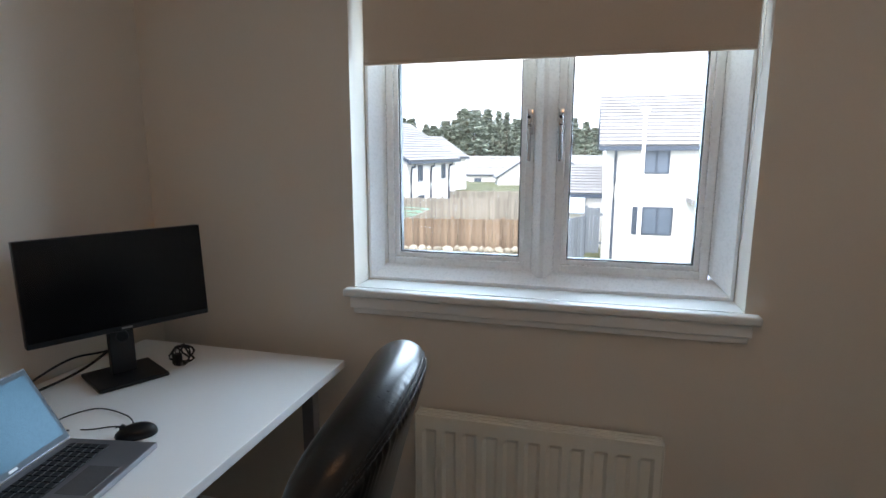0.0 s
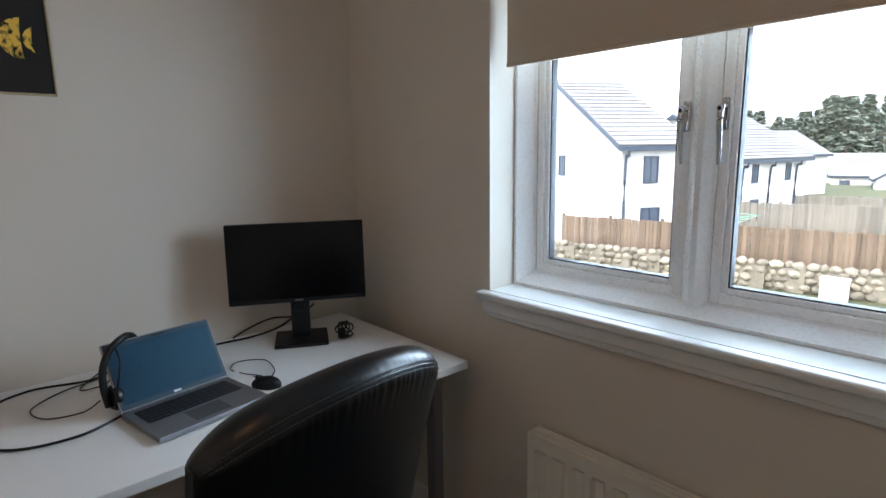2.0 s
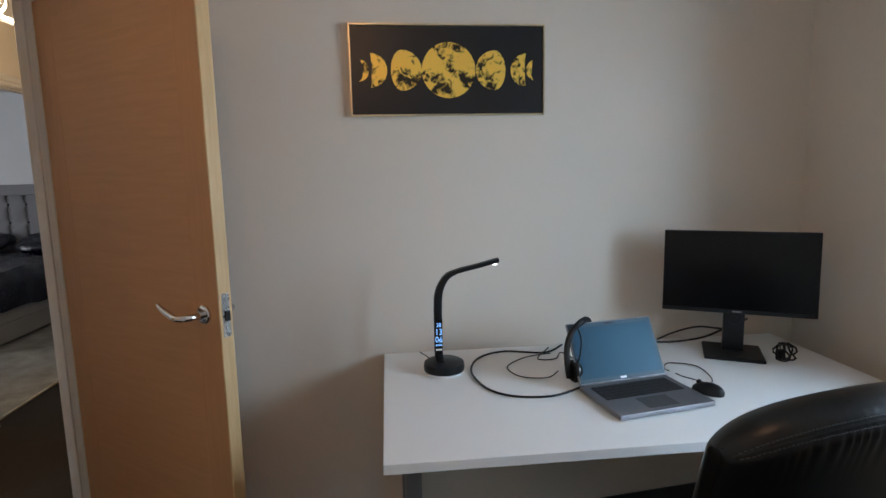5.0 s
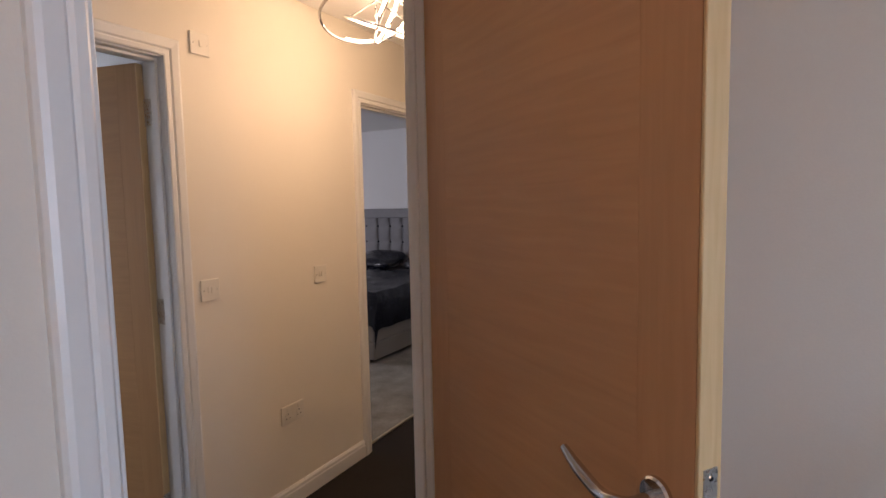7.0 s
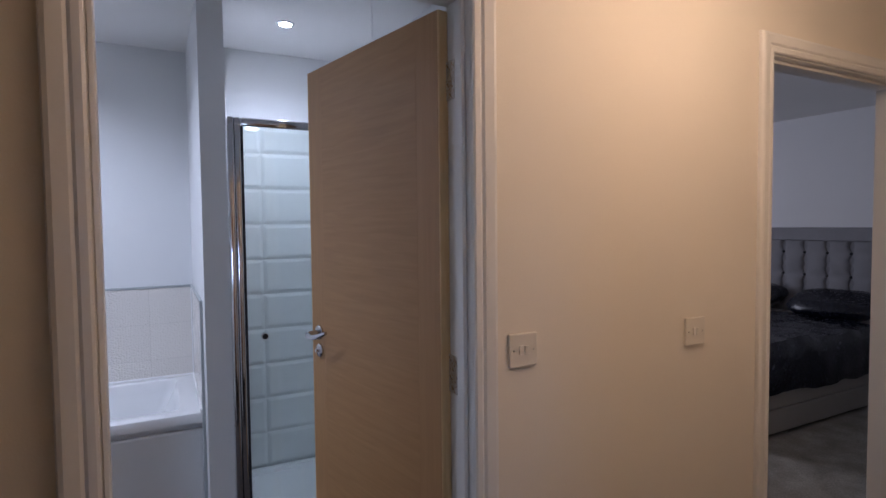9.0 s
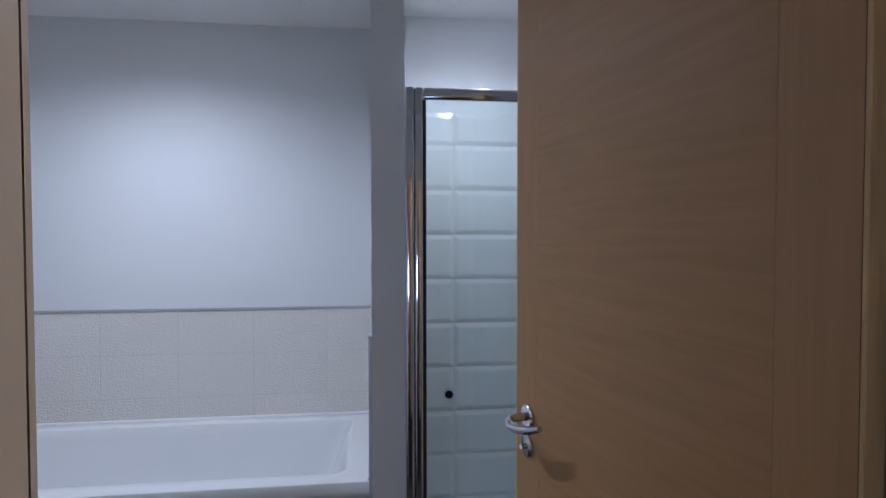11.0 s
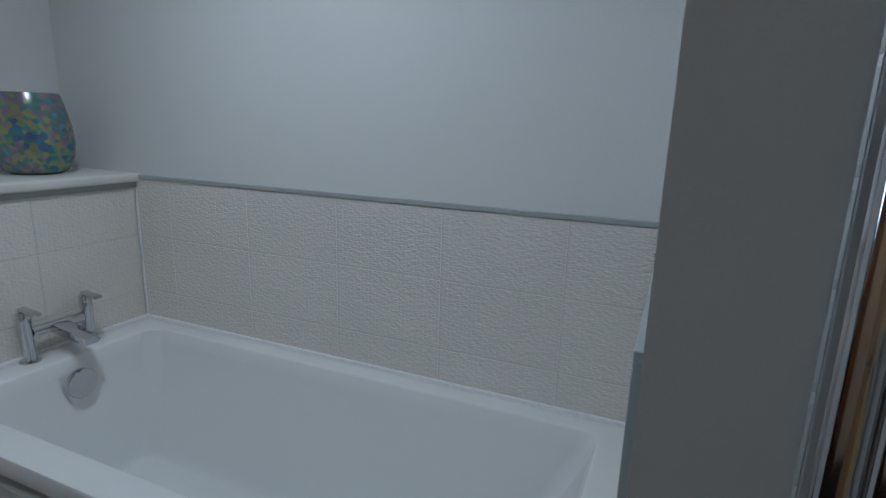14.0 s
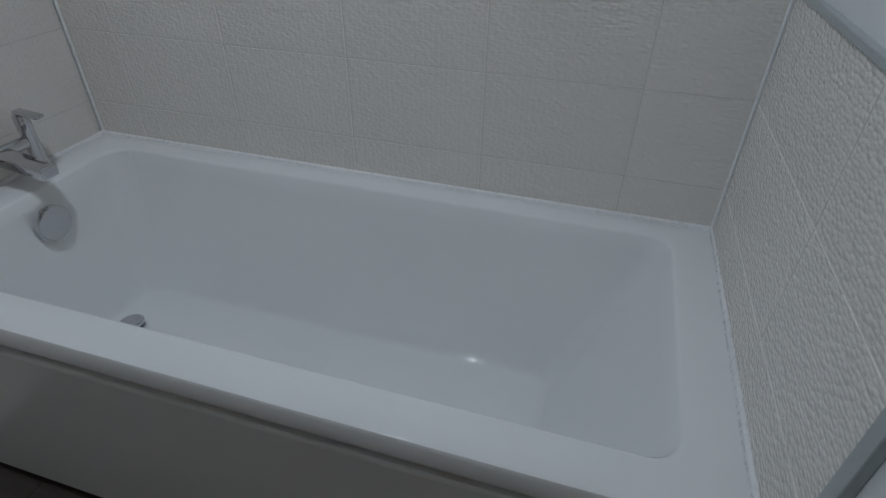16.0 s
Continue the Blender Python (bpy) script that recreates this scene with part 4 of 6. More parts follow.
M_MOON = moon_gold()
PY0, PY1, PZ0, PZ1 = 0.188, 0.864, 1.610, 1.914
pic = thing("framed_picture", "black print of gold moon phases in a slim gilt frame", "picture", pose(WX + 0.001, (PY0 + PY1) / 2, (PZ0 + PZ1) / 2, 0, 0, 0.5))
w2, h2 = (PY1 - PY0) / 2, (PZ1 - PZ0) / 2
bm = B()
box(bm, 0.0, -w2 + 0.006, -h2 + 0.006, 0.014, w2 - 0.006, h2 - 0.006)
print_part = part("print", bm, material("black_print", (0.008, 0.008, 0.010), 0.35, bump=0.01), pic)
for a in ((-w2, -h2, -w2 + 0.0058, h2), (w2 - 0.0058, -h2, w2, h2), (-w2 + 0.0059, -h2, w2 - 0.0059, -h2 + 0.0058), (-w2 + 0.0059, h2 - 0.0058, w2 - 0.0059, h2)):
    bm = B()
    box(bm, 0.0, a[0], a[1], 0.02, a[2], a[3], 0.001, 1)
    part("frame_bar", bm, M_BRASS, pic)
S = 0.000612
for cy, r, lit, k in ((0, 152, 0, 1), (-262, 110, 1, 0.56), (-436, 92, 1, -0.06), (-504, 60, 1, -0.45), (262, 108, -1, 0.58), (446, 92, -1, -0.1), (505, 60, -1, -0.45)):
    bm = B()
    verts = []
    for i in range(33):
        a = math.pi * i / 32 - math.pi / 2
        verts.append((math.cos(a), math.sin(a)))
    outer = [bm.verts.new((0.0146, (cy + (lit or 1) * r * x) * S, r * y * S)) for x, y in verts]
    inner = [bm.verts.new((0.0146, (cy - (lit or 1) * k * r * x) * S, r * y * S)) for x, y in verts]
    for i in range(32):
        bm.faces.new((outer[i], outer[i + 1], inner[i + 1], inner[i]))
    ext = bmesh.ops.extrude_face_region(bm, geom=bm.faces[:])
    bmesh.ops.translate(bm, verts=[v for v in ext["geom"] if isinstance(v, bmesh.types.BMVert)], vec=(0.0006, 0, 0))
    bmesh.ops.remove_doubles(bm, verts=bm.verts, dist=1e-6)
    part("moon", bm, M_MOON, print_part)


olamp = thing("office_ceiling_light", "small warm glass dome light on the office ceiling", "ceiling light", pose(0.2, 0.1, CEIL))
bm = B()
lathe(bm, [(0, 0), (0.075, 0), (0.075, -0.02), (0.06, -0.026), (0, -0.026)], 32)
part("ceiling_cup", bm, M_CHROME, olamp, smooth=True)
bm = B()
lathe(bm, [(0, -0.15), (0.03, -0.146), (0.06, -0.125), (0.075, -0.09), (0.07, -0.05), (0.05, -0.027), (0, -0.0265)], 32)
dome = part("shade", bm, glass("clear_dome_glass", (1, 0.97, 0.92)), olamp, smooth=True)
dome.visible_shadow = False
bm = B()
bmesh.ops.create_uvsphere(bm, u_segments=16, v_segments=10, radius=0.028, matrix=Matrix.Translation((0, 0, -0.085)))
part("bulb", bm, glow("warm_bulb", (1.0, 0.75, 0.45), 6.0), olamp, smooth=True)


# ---------- switches and sockets ----------
M_PLATE = material("cream_white_plastic", (0.74, 0.70, 0.62), 0.35, grain=0.006, scale=120, bump=0.0, blotch=0.015)


def switch_plate(x, y, z, rz, label, gangs=2, wide=0.086, tall=0.086, socket=False, spur=False):
    """A white plate whose face points to local -y."""
    ob = thing("wall_socket" if socket else "light_switch", label, "socket" if socket else "switch", pose(x, y, z, 0, 0, rz))
    bm = B()
    box(bm, -wide / 2, -0.009, -tall / 2, wide / 2, 0.0, tall / 2, 0.003, 3)
    plate = part("plate", bm, M_PLATE, ob)
    if socket:
        for s in (-1, 1):
            bm = B()
            box(bm, s * 0.036 - 0.016, -0.0105, -0.026, s * 0.036 + 0.016, -0.0088, 0.012, 0.0008, 1)
            o = part("outlet", bm, M_PLATE, ob)
            for hx, hz, ww, hh in ((0, 0.004, 0.004, 0.008), (-0.011, -0.016, 0.006, 0.004), (0.011, -0.016, 0.006, 0.004)):
                bm = B()
                box(bm, s * 0.036 + hx - ww / 2, -0.0108, hz - hh / 2, s * 0.036 + hx + ww / 2, -0.0104, hz + hh / 2)
                part("pin_hole", bm, M_BLACK, o)
            bm = B()
            box(bm, s * 0.036 - 0.007, -0.0125, 0.018, s * 0.036 + 0.007, -0.0088, 0.034, 0.001, 1)
            part("rocker", bm, M_PLATE, ob)
    else:
        n = gangs
        for k in range(n):
            cx = (k - (n - 1) / 2) * 0.016
            bm = B()
            box(bm, cx - 0.0062, -0.0125, -0.012, cx + 0.0062, -0.0088, 0.012, 0.001, 1, m=pose(0, 0, 0, 3 if k % 2 else -3, 0, 0))
            part("rocker", bm, M_PLATE, ob)
    for s in (-1, 1):
        bm = B()
        lathe(bm, [(0, 0), (0.0032, 0), (0.0026, 0.001), (0, 0.001)], 12, pose(s * wide * 0.36, -0.0089, 0, 90, 0, 0))
        part("screw", bm, M_STEEL, plate, smooth=True)
    return ob


switch_plate(-1.700, HS + 0.0005, 1.104, 180, "white double light switch on the hall wall", 2)
switch_plate(-2.352, HS + 0.0005, 1.088, 180, "white double light switch beside the bedroom door", 2)
switch_plate(-1.715, HS + 0.0005, 2.068, 180, "white fan isolator switch high on the hall wall", 1)
switch_plate(-2.120, HS + 0.0005, 0.448, 180, "white double socket low on the hall wall", 2, 0.147, 0.087, socket=True)
switch_plate(-0.437, SY + 0.0005, 1.13, 180, "white light switch beside the office door", 1)

# ---------- hall lamp ----------
M_LEDWARM = glow("warm_led_strip", (1.0, 0.80, 0.50), 4.0)
hl = thing("ceiling_light", "chrome looped ring ceiling light with warm lit strips", "ceiling light", pose(-2.17, -1.47, CEIL))
bm = B()
lathe(bm, [(0, 0), (0.06, 0), (0.06, -0.02), (0.052, -0.028), (0, -0.028)], 32)
part("ceiling_cup", bm, M_CHROME, hl, smooth=True)
bm = B()
tube(bm, (0, 0, -0.028), (0, 0, -0.13), 0.006, n=12)
part("stem", bm, M_CHROME, hl, smooth=True)
for r, m in ((0.175, pose(0.06, -0.02, -0.21, 12, -14, 0)), (0.20, pose(-0.08, 0.02, -0.24, -16, 16, 40)), (0.12, pose(0.0, 0.06, -0.2, 60, 20, 20))):
    pts = [m @ Vector((r * math.cos(2 * math.pi * k / 64), r * math.sin(2 * math.pi * k / 64), 0)) for k in range(64)]
    bm = B()
    sweep(bm, pts, 0.006, 8, closed=True)
    ring = part("ring", bm, M_CHROME, hl, "thin chrome ring", smooth=True)
    bm = B()
    sweep(bm, [p + m.to_3x3() @ Vector((0, 0, 0.009)) for p in pts[:44]], 0.0062, 8)
    part("led_strip", bm, M_LEDWARM, ring, "glowing warm white strip", smooth=True)
for k in range(4):
    a = 0.6 + math.pi / 2 * k
    bm = B()
    tube(bm, (0, 0, -0.13), (0.11 * math.cos(a), 0.11 * math.sin(a), -0.20), 0.004, n=8)
    part("arm", bm, M_CHROME, hl, smooth=True)

# ---------- bedroom ----------
bm = B()
box(bm, -6.3, -6.0, -0.0005, SHW - 0.30, HS - 0.065, 0.006)
structure("floor_bedroom", bm, material("pale_grey_carpet", (0.34, 0.32, 0.28), 0.95, grain=0.25, scale=120, bump=0.08, blotch=0.3, big=6, spec=0.1), "pale mottled grey carpet in the bedroom")
bm = B()
box(bm, RD0, HS - 0.064, 0.0, RD1, HS - 0.045, 0.009, 0.003, 2)
structure("trim_threshold", bm, M_BRASS, "brass carpet bar at the bedroom door")
M_NAVY = material("navy_satin_bedding", (0.004, 0.0055, 0.014), 0.26, grain=0.15, scale=40, bump=0.06, blotch=0.3, big=8)
M_DIVAN = material("grey_fabric", (0.26, 0.24, 0.215), 0.9, grain=0.12, scale=350, bump=0.05)
M_HEADB = material("silver_grey_velvet", (0.26, 0.26, 0.275), 0.75, grain=0.1, scale=300, bump=0.03, blotch=0.1, big=8)
bed = thing("bed", "grey divan bed with an unmade navy duvet and a tufted headboard", "bed", pose(0, 0, 0.006))
bx0, bx1, by0, by1 = -6.2, -4.13, -4.60, -2.98
bm = B()
box(bm, bx0, by0, 0.03, bx1, by1, 0.19, 0.012, 2)
part("base_lower", bm, M_DIVAN, bed)
bm = B()
box(bm, bx0, by0, 0.193, bx1, by1, 0.36, 0.012, 2)
part("base_upper", bm, M_DIVAN, bed)
for x in (bx0 + 0.1, bx1 - 0.1):
    for y in (by0 + 0.1, by1 - 0.1):
        bm = B()
        tube(bm, (x, y, 0.0), (x, y, 0.0305), 0.025, n=12)
        part("foot", bm, M_BLACK, bed)
bm = B()
box(bm, bx0, by0 + 0.01, 0.362, bx1 - 0.01, by1 - 0.01, 0.58, 0.05, 3)
part("mattress", bm, M_UPVC, bed)
bm = B()
nx, ny = 60, 52
noise.seed_set(3)
g = []
for i in range(nx + 1):
    row = []
    for j in range(ny + 1):
        x = -5.75 + 1.68 * i / nx
        v = j / ny
        over = 0.24
        y = by0 - over + (by1 - by0 + 2 * over) * v
        z = 0.625 + 0.035 * noise.noise(Vector((x * 3.2, y * 3.2, 0.3))) + 0.02 * noise.noise(Vector((x * 8, y * 7, 1.3)))
        out = max(by0 - y, y - by1, 0.0)
        fx = max(0.0, x - (bx1 - 0.02))
        drop = out * 1.35 + fx * 3.5
        yy = min(max(y, by0 - 0.03), by1 + 0.03) + 0.015 * noise.noise(Vector((x * 6, drop * 5, 2.0))) * (1 if out > 0 else 0)
        xx = min(x, bx1 + 0.03)
        low = 0.30 + 0.12 * noise.noise(Vector((x * 1.7, 0.4, 5.0))) if out > 0 or fx > 0 else 0.3
        low -= 0.20 * max(0, (x + 4.62) / 0.55)
        row.append(bm.verts.new((xx, yy, max(z - drop, low + 0.03) if drop > 0 else z)))
    g.append(row)
for a, b in zip(g, g[1:]):
    for j in range(ny):
        bm.faces.new((a[j], a[j + 1], b[j + 1], b[j]))
duvet = part("duvet", bm, M_NAVY, bed, "crumpled dark navy duvet", smooth=True)
for y, tz in ((-3.40, 6), (-4.18, -8)):
    bm = B()
    bmesh.ops.create_uvsphere(bm, u_segments=28, v_segments=16, radius=1.0)
    for v in bm.verts:
        c = v.co
        v.co = Vector((math.copysign(abs(c.x) ** 0.6, c.x) * 0.22, math.copysign(abs(c.y) ** 0.6, c.y) * 0.35, c.z * 0.085 + 0.015 * noise.noise(c * 2)))
    part("pillow", bm, M_NAVY, bed, "dark navy pillow", smooth=True, m=pose(-5.93, y, 0.72, 0, 18, tz))
bm = B()
box(bm, -6.285, by0 - 0.02, 0.2, -6.215, by1 + 0.02, 1.36, 0.012, 2)
hb = part("headboard", bm, M_HEADB, bed)
bm = B()
box(bm, -6.214, by0 - 0.02, 1.240, -6.185, by1 + 0.02, 1.36, 0.01, 3)
part("headboard_border", bm, M_HEADB, hb)
M_BUTTON = material("smoke_glass_button", (0.10, 0.10, 0.12), 0.15, metal=0.6)
COL = 0.193
y = -3.035
while y > by0 + 0.10:
    bm = B()
    rings = []
    for i in range(33):
        z = 0.62 + (1.238 - 0.62) * i / 32
        ph = 0.5 + 0.5 * math.cos(2 * math.pi * (z - 1.132) / 0.205)
        pinch = ph ** 3
        wid = 0.093 - 0.020 * math.exp(-((abs((z - 1.132 + 0.1025) % 0.205 - 0.1025) - 0.062) / 0.040) ** 2)
        dep = 0.036 - 0.013 * pinch
        rings.append([bm.verts.new((-6.214 + dep * math.sin(math.pi * t / 12) ** 0.6, y - COL / 2 + wid * math.cos(math.pi * t / 12), z)) for t in range(13)])
    for a, b in zip(rings, rings[1:]):
        for t in range(12):
            bm.faces.new((a[t], a[t + 1], b[t + 1], b[t]))
    part("tufted_panel", bm, M_HEADB, hb, smooth=True)
    for z in (0.927, 1.132):
        bm = B()
        bmesh.ops.create_uvsphere(bm, u_segments=10, v_segments=6, radius=0.013, matrix=Matrix.Translation((-6.196, y - COL, z)))
        part("button", bm, M_BUTTON, hb, smooth=True)
    y -= COL

# ---------- bathroom ----------
def pebble_tile():
    """Glazed tile with a fine wavy scale relief."""
    mat = bpy.data.materials.new("white_relief_tile")
    mat.use_nodes = True
    n, l = mat.node_tree.nodes, mat.node_tree.links
    b = n["Principled BSDF"]
    b.inputs["Roughness"].default_value = 0.07
    tc, mp = n.new("ShaderNodeTexCoord"), n.new("ShaderNodeMapping")
    mp.inputs["Scale"].default_value = (1.0, 1.0, 1.75)
    l.new(tc.outputs["Object"], mp.inputs["Vector"])
    v = n.new("ShaderNodeTexVoronoi")
    v.feature = 'SMOOTH_F1'
    v.inputs["Scale"].default_value, v.inputs["Smoothness"].default_value, v.inputs["Randomness"].default_value = 84.0, 0.30, 0.65
    l.new(mp.outputs[0], v.inputs["Vector"])
    dome = n.new("ShaderNodeMath")
    dome.operation = 'POWER'
    dome.inputs[1].default_value = 1.4
    l.new(v.outputs["Distance"], dome.inputs[0])
    inv = n.new("ShaderNodeMath")
    inv.operation = 'SUBTRACT'
    inv.inputs[0].default_value = 1.0
    l.new(dome.outputs[0], inv.inputs[1])
    pits = n.new("ShaderNodeTexNoise")
    pits.inputs["Scale"].default_value, pits.inputs["Detail"].default_value = 260.0, 2.0
    l.new(mp.outputs[0], pits.inputs["Vector"])
    fine = n.new("ShaderNodeMath")
    fine.operation = 'MULTIPLY_ADD'
    fine.inputs[1].default_value = 0.16
    l.new(pits.outputs["Fac"], fine.inputs[0])
    l.new(inv.outputs[0], fine.inputs[2])
    bp = n.new("ShaderNodeBump")
    bp.inputs["Strength"].default_value, bp.inputs["Distance"].default_value = 0.7, 0.0042
    l.new(fine.outputs[0], bp.inputs["Height"])
    l.new(bp.outputs[0], b.inputs["Normal"])
    info, mr = n.new("ShaderNodeObjectInfo"), n.new("ShaderNodeMapRange")
    mr.inputs["To Min"].default_value, mr.inputs["To Max"].default_value = 0.77, 0.80
    l.new(info.outputs["Random"], mr.inputs["Value"])
    cb = n.new("ShaderNodeCombineColor")
    for k, f in enumerate((1.0, 0.955, 0.90)):
        ml = n.new("ShaderNodeMath")
        ml.operation = 'MULTIPLY'
        ml.inputs[1].default_value = f
        l.new(mr.outputs[0], ml.inputs[0])
        l.new(ml.outputs[0], cb.inputs[k])
    l.new(cb.outputs[0], b.inputs["Base Color"])
    return mat


M_TILE = pebble_tile()
M_METRO = material("white_bevelled_tile", (0.76, 0.77, 0.76), 0.10, grain=0.01, scale=40, bump=0.004, blotch=0.02, jitter=0.03)
M_TRIM = material("grey_tile_trim", (0.42, 0.45, 0.45), 0.35, grain=0.03, scale=80)
RZ = 0.595
TOPZ = 1.093
TW, TH = 0.3325, 0.1985


def tiled(name, axis, face, a0, a1, z0, z1, joint_a, joint_z, tw, th, depth, sign, mat, label, bevel=0.0):
    """A tiled face: axis 0 runs along x at y = face, axis 1 along y at x = face; sign is the way it faces. Each tile is an object under the grout bed."""
    bm = B()
    back = face - sign * 0.008
    bed_front = face - sign * 0.0011 if not bevel else face - sign * (depth - 0.0005)
    lo, hi = sorted((back + sign * 0.0005, bed_front))
    if axis == 0:
        box(bm, a0, lo, z0, a1, hi, z1)
    else:
        box(bm, lo, a0, z0, hi, a1, z1)
    bedob = structure(name, bm, M_GROUT, label)
    meshes = {}
    ka = math.floor((a0 - joint_a) / tw)
    while joint_a + ka * tw < a1 - 1e-4:
        ta, tb = max(a0, joint_a + ka * tw), min(a1, joint_a + (ka + 1) * tw)
        kz = math.floor((z0 - joint_z) / th)
        while joint_z + kz * th < z1 - 1e-4:
            za, zb = max(z0, joint_z + kz * th), min(z1, joint_z + (kz + 1) * th)
            w, h = tb - ta - 0.0018, zb - za - 0.0018
            if w > 0.004 and h > 0.004:
                key = (round(w, 3), round(h, 3))
                if key not in meshes:
                    tb_m = B()
                    if bevel:
                        be = min(bevel, w * 0.4, h * 0.4)
                        o = [(-w / 2, -h / 2), (w / 2, -h / 2), (w / 2, h / 2), (-w / 2, h / 2)]
                        i = [(-w / 2 + be, -h / 2 + be), (w / 2 - be, -h / 2 + be), (w / 2 - be, h / 2 - be), (-w / 2 + be, h / 2 - be)]
                        rr = [[(p, -depth) for p in o], [(p, -depth + 0.0028) for p in o], [(p, 0.0) for p in i]]
                        vs = []
                        for ring in rr:
                            vs.append([tb_m.verts.new((p[0], d * 1.0, p[1]) if axis == 0 else (d, p[0], p[1])) for p, d in ring])
                        if sign < 0:
                            for ring in vs:
                                for v in ring:
                                    if axis == 0:
                                        v.co.y = -v.co.y
                                    else:
                                        v.co.x = -v.co.x
                        for r0, r1 in zip(vs, vs[1:]):
                            for q in range(4):
                                tb_m.faces.new((r0[q], r0[(q + 1) % 4], r1[(q + 1) % 4], r1[q]))
                        tb_m.faces.new(vs[-1])
                    elif axis == 0:
                        lo2, hi2 = sorted((0.0, -sign * 0.006))
                        box(tb_m, -w / 2, lo2, -h / 2, w / 2, hi2, h / 2, 0.0012, 1)
                    else:
                        lo2, hi2 = sorted((0.0, -sign * 0.006))
                        box(tb_m, lo2, -w / 2, -h / 2, hi2, w / 2, h / 2, 0.0012, 1)
                    meshes[key] = mesh_of("tile", tb_m, mat)
                t = new("tile", meshes[key])
                t.parent = bedob
                c, z = (ta + tb) / 2, (za + zb) / 2
                t.matrix_basis = Matrix.Translation((c, face, z) if axis == 0 else (face, c, z))
            kz += 1
        ka += 1
    return bedob


tiled("wall_tiles_south", 0, -4.24, ST1 + 0.008, BE - 0.001, RZ - 0.05, TOPZ, -0.153, TOPZ, TW, TH, 0.006, 1, M_TILE, "white relief tiles above the bath")
tiled("wall_tiles_east", 1, BE, -4.232, BN - 0.001, RZ - 0.05, 1.062, -4.232, TOPZ, TW, TH, 0.006, -1, M_TILE, "white relief tiles under the shelf")
tiled("wall_tiles_west", 1, ST1 + 0.008, -4.232, -3.478, RZ - 0.05, TOPZ, -4.10, TOPZ, TW, TH, 0.006, 1, M_TILE, "white relief tiles at the foot of the bath")
bm = B()
box(bm, ST1 + 0.009, -4.2485, TOPZ + 0.0005, BE, -4.2365, TOPZ + 0.0125, 0.001, 1)
structure("trim_tile_south", bm, M_TRIM, "grey tile edge trim above the bath")
bm = B()
box(bm, ST1 + 0.0002, -4.236, TOPZ + 0.0005, ST1 + 0.0125, -3.4545, TOPZ + 0.0125, 0.001, 1)
box(bm, ST1 + 0.0002, -3.4775, 0.05, ST1 + 0.0125, -3.4550, TOPZ + 0.0003, 0.001, 1)
structure("trim_tile_west", bm, M_TRIM, "grey tile edge trim on the stub wall")
bm = B()
box(bm, BE - 0.022, -4.249, 1.0825, BEU, BN - 0.001, 1.112, 0.007, 3)
structure("trim_shelf", bm, M_GLOSSW, "white rounded shelf board above the bath taps", smooth=True)
bm = B()
box(bm, BE - 0.003, -4.2485, 1.0625, BEU, BN - 0.001, 1.082)
structure("trim_shelf_support", bm, M_TRIM, "painted batten under the shelf board")


def rounded_rect(x0, y0, x1, y1, r, n=8):
    out = []
    for cx, cy, a0 in ((x1 - r, y1 - r, 0), (x0 + r, y1 - r, 90), (x0 + r, y0 + r, 180), (x1 - r, y0 + r, 270)):
        for k in range(n + 1):
            a = radians(a0 + 90 * k / n)
            out.append((cx + r * math.cos(a), cy + r * math.sin(a)))
    return out


bath = thing("bath", "white acrylic bath with chrome taps set between tiled walls", "bath")
BF = -3.508
bm = B()
loops = []
X0, X1, Y0, Y1 = ST1 + 0.0095, BE - 0.0015, -4.2385, BF


def ring_at(rect, z):
    loops.append([bm.verts.new((x, y, z)) for x, y in rect])


ring_at(rounded_rect(X0, Y0, X1, Y1 , 0.004), RZ - 0.045)
ring_at(rounded_rect(X0, Y0, X1, Y1, 0.005), RZ - 0.008)
ring_at(rounded_rect(X0 + 0.002, Y0 + 0.002, X1 - 0.002, Y1 - 0.003, 0.008), RZ - 0.002)
ring_at(rounded_rect(X0 + 0.008, Y0 + 0.008, X1 - 0.008, Y1 - 0.009, 0.012), RZ)
ring_at(rounded_rect(-0.950, -4.178, 0.568, -3.583, 0.050), RZ)
ring_at(rounded_rect(-0.944, -4.173, 0.562, -3.588, 0.050), RZ - 0.0015)
ring_at(rounded_rect(-0.940, -4.169, 0.558, -3.592, 0.050), RZ - 0.006)
ring_at(rounded_rect(-0.925, -4.163, 0.555, -3.598, 0.05), RZ - 0.05)
ring_at(rounded_rect(-0.80, -4.105, 0.522, -3.655, 0.055), 0.30)
ring_at(rounded_rect(-0.752, -4.072, 0.494, -3.684, 0.050), 0.228)
ring_at(rounded_rect(-0.742, -4.063, 0.487, -3.692, 0.050), 0.212)
ring_at(rounded_rect(-0.735, -4.056, 0.480, -3.698, 0.048), 0.203)
ring_at(rounded_rect(-0.726, -4.047, 0.472, -3.706, 0.045), 0.198)
ring_at(rounded_rect(-0.716, -4.038, 0.463, -3.714, 0.042), 0.1965)
ring_at(rounded_rect(-0.5, -3.95, 0.40, -3.80, 0.06), 0.190)
for a, b in zip(loops, loops[1:]):
    m = len(a)
    for k in range(m):
        bm.faces.new((a[k], a[(k + 1) % m], b[(k + 1) % m], b[k]))
bm.faces.new(loops[-1])
tub = part("tub", bm, M_ACRYL, bath, smooth=True)
bm = B()
box(bm, X0, BF - 0.060, RZ - 0.090, X1, BF - 0.034, RZ - 0.044)
part("rim_support", bm, M_ACRYL, bath)
bm = B()
box(bm, X0, BF - 0.033, 0.03, X1, BF - 0.004, RZ - 0.074, 0.009, 3)
part("front_panel", bm, M_ACRYL, bath, "plain white bath panel")
bm = B()
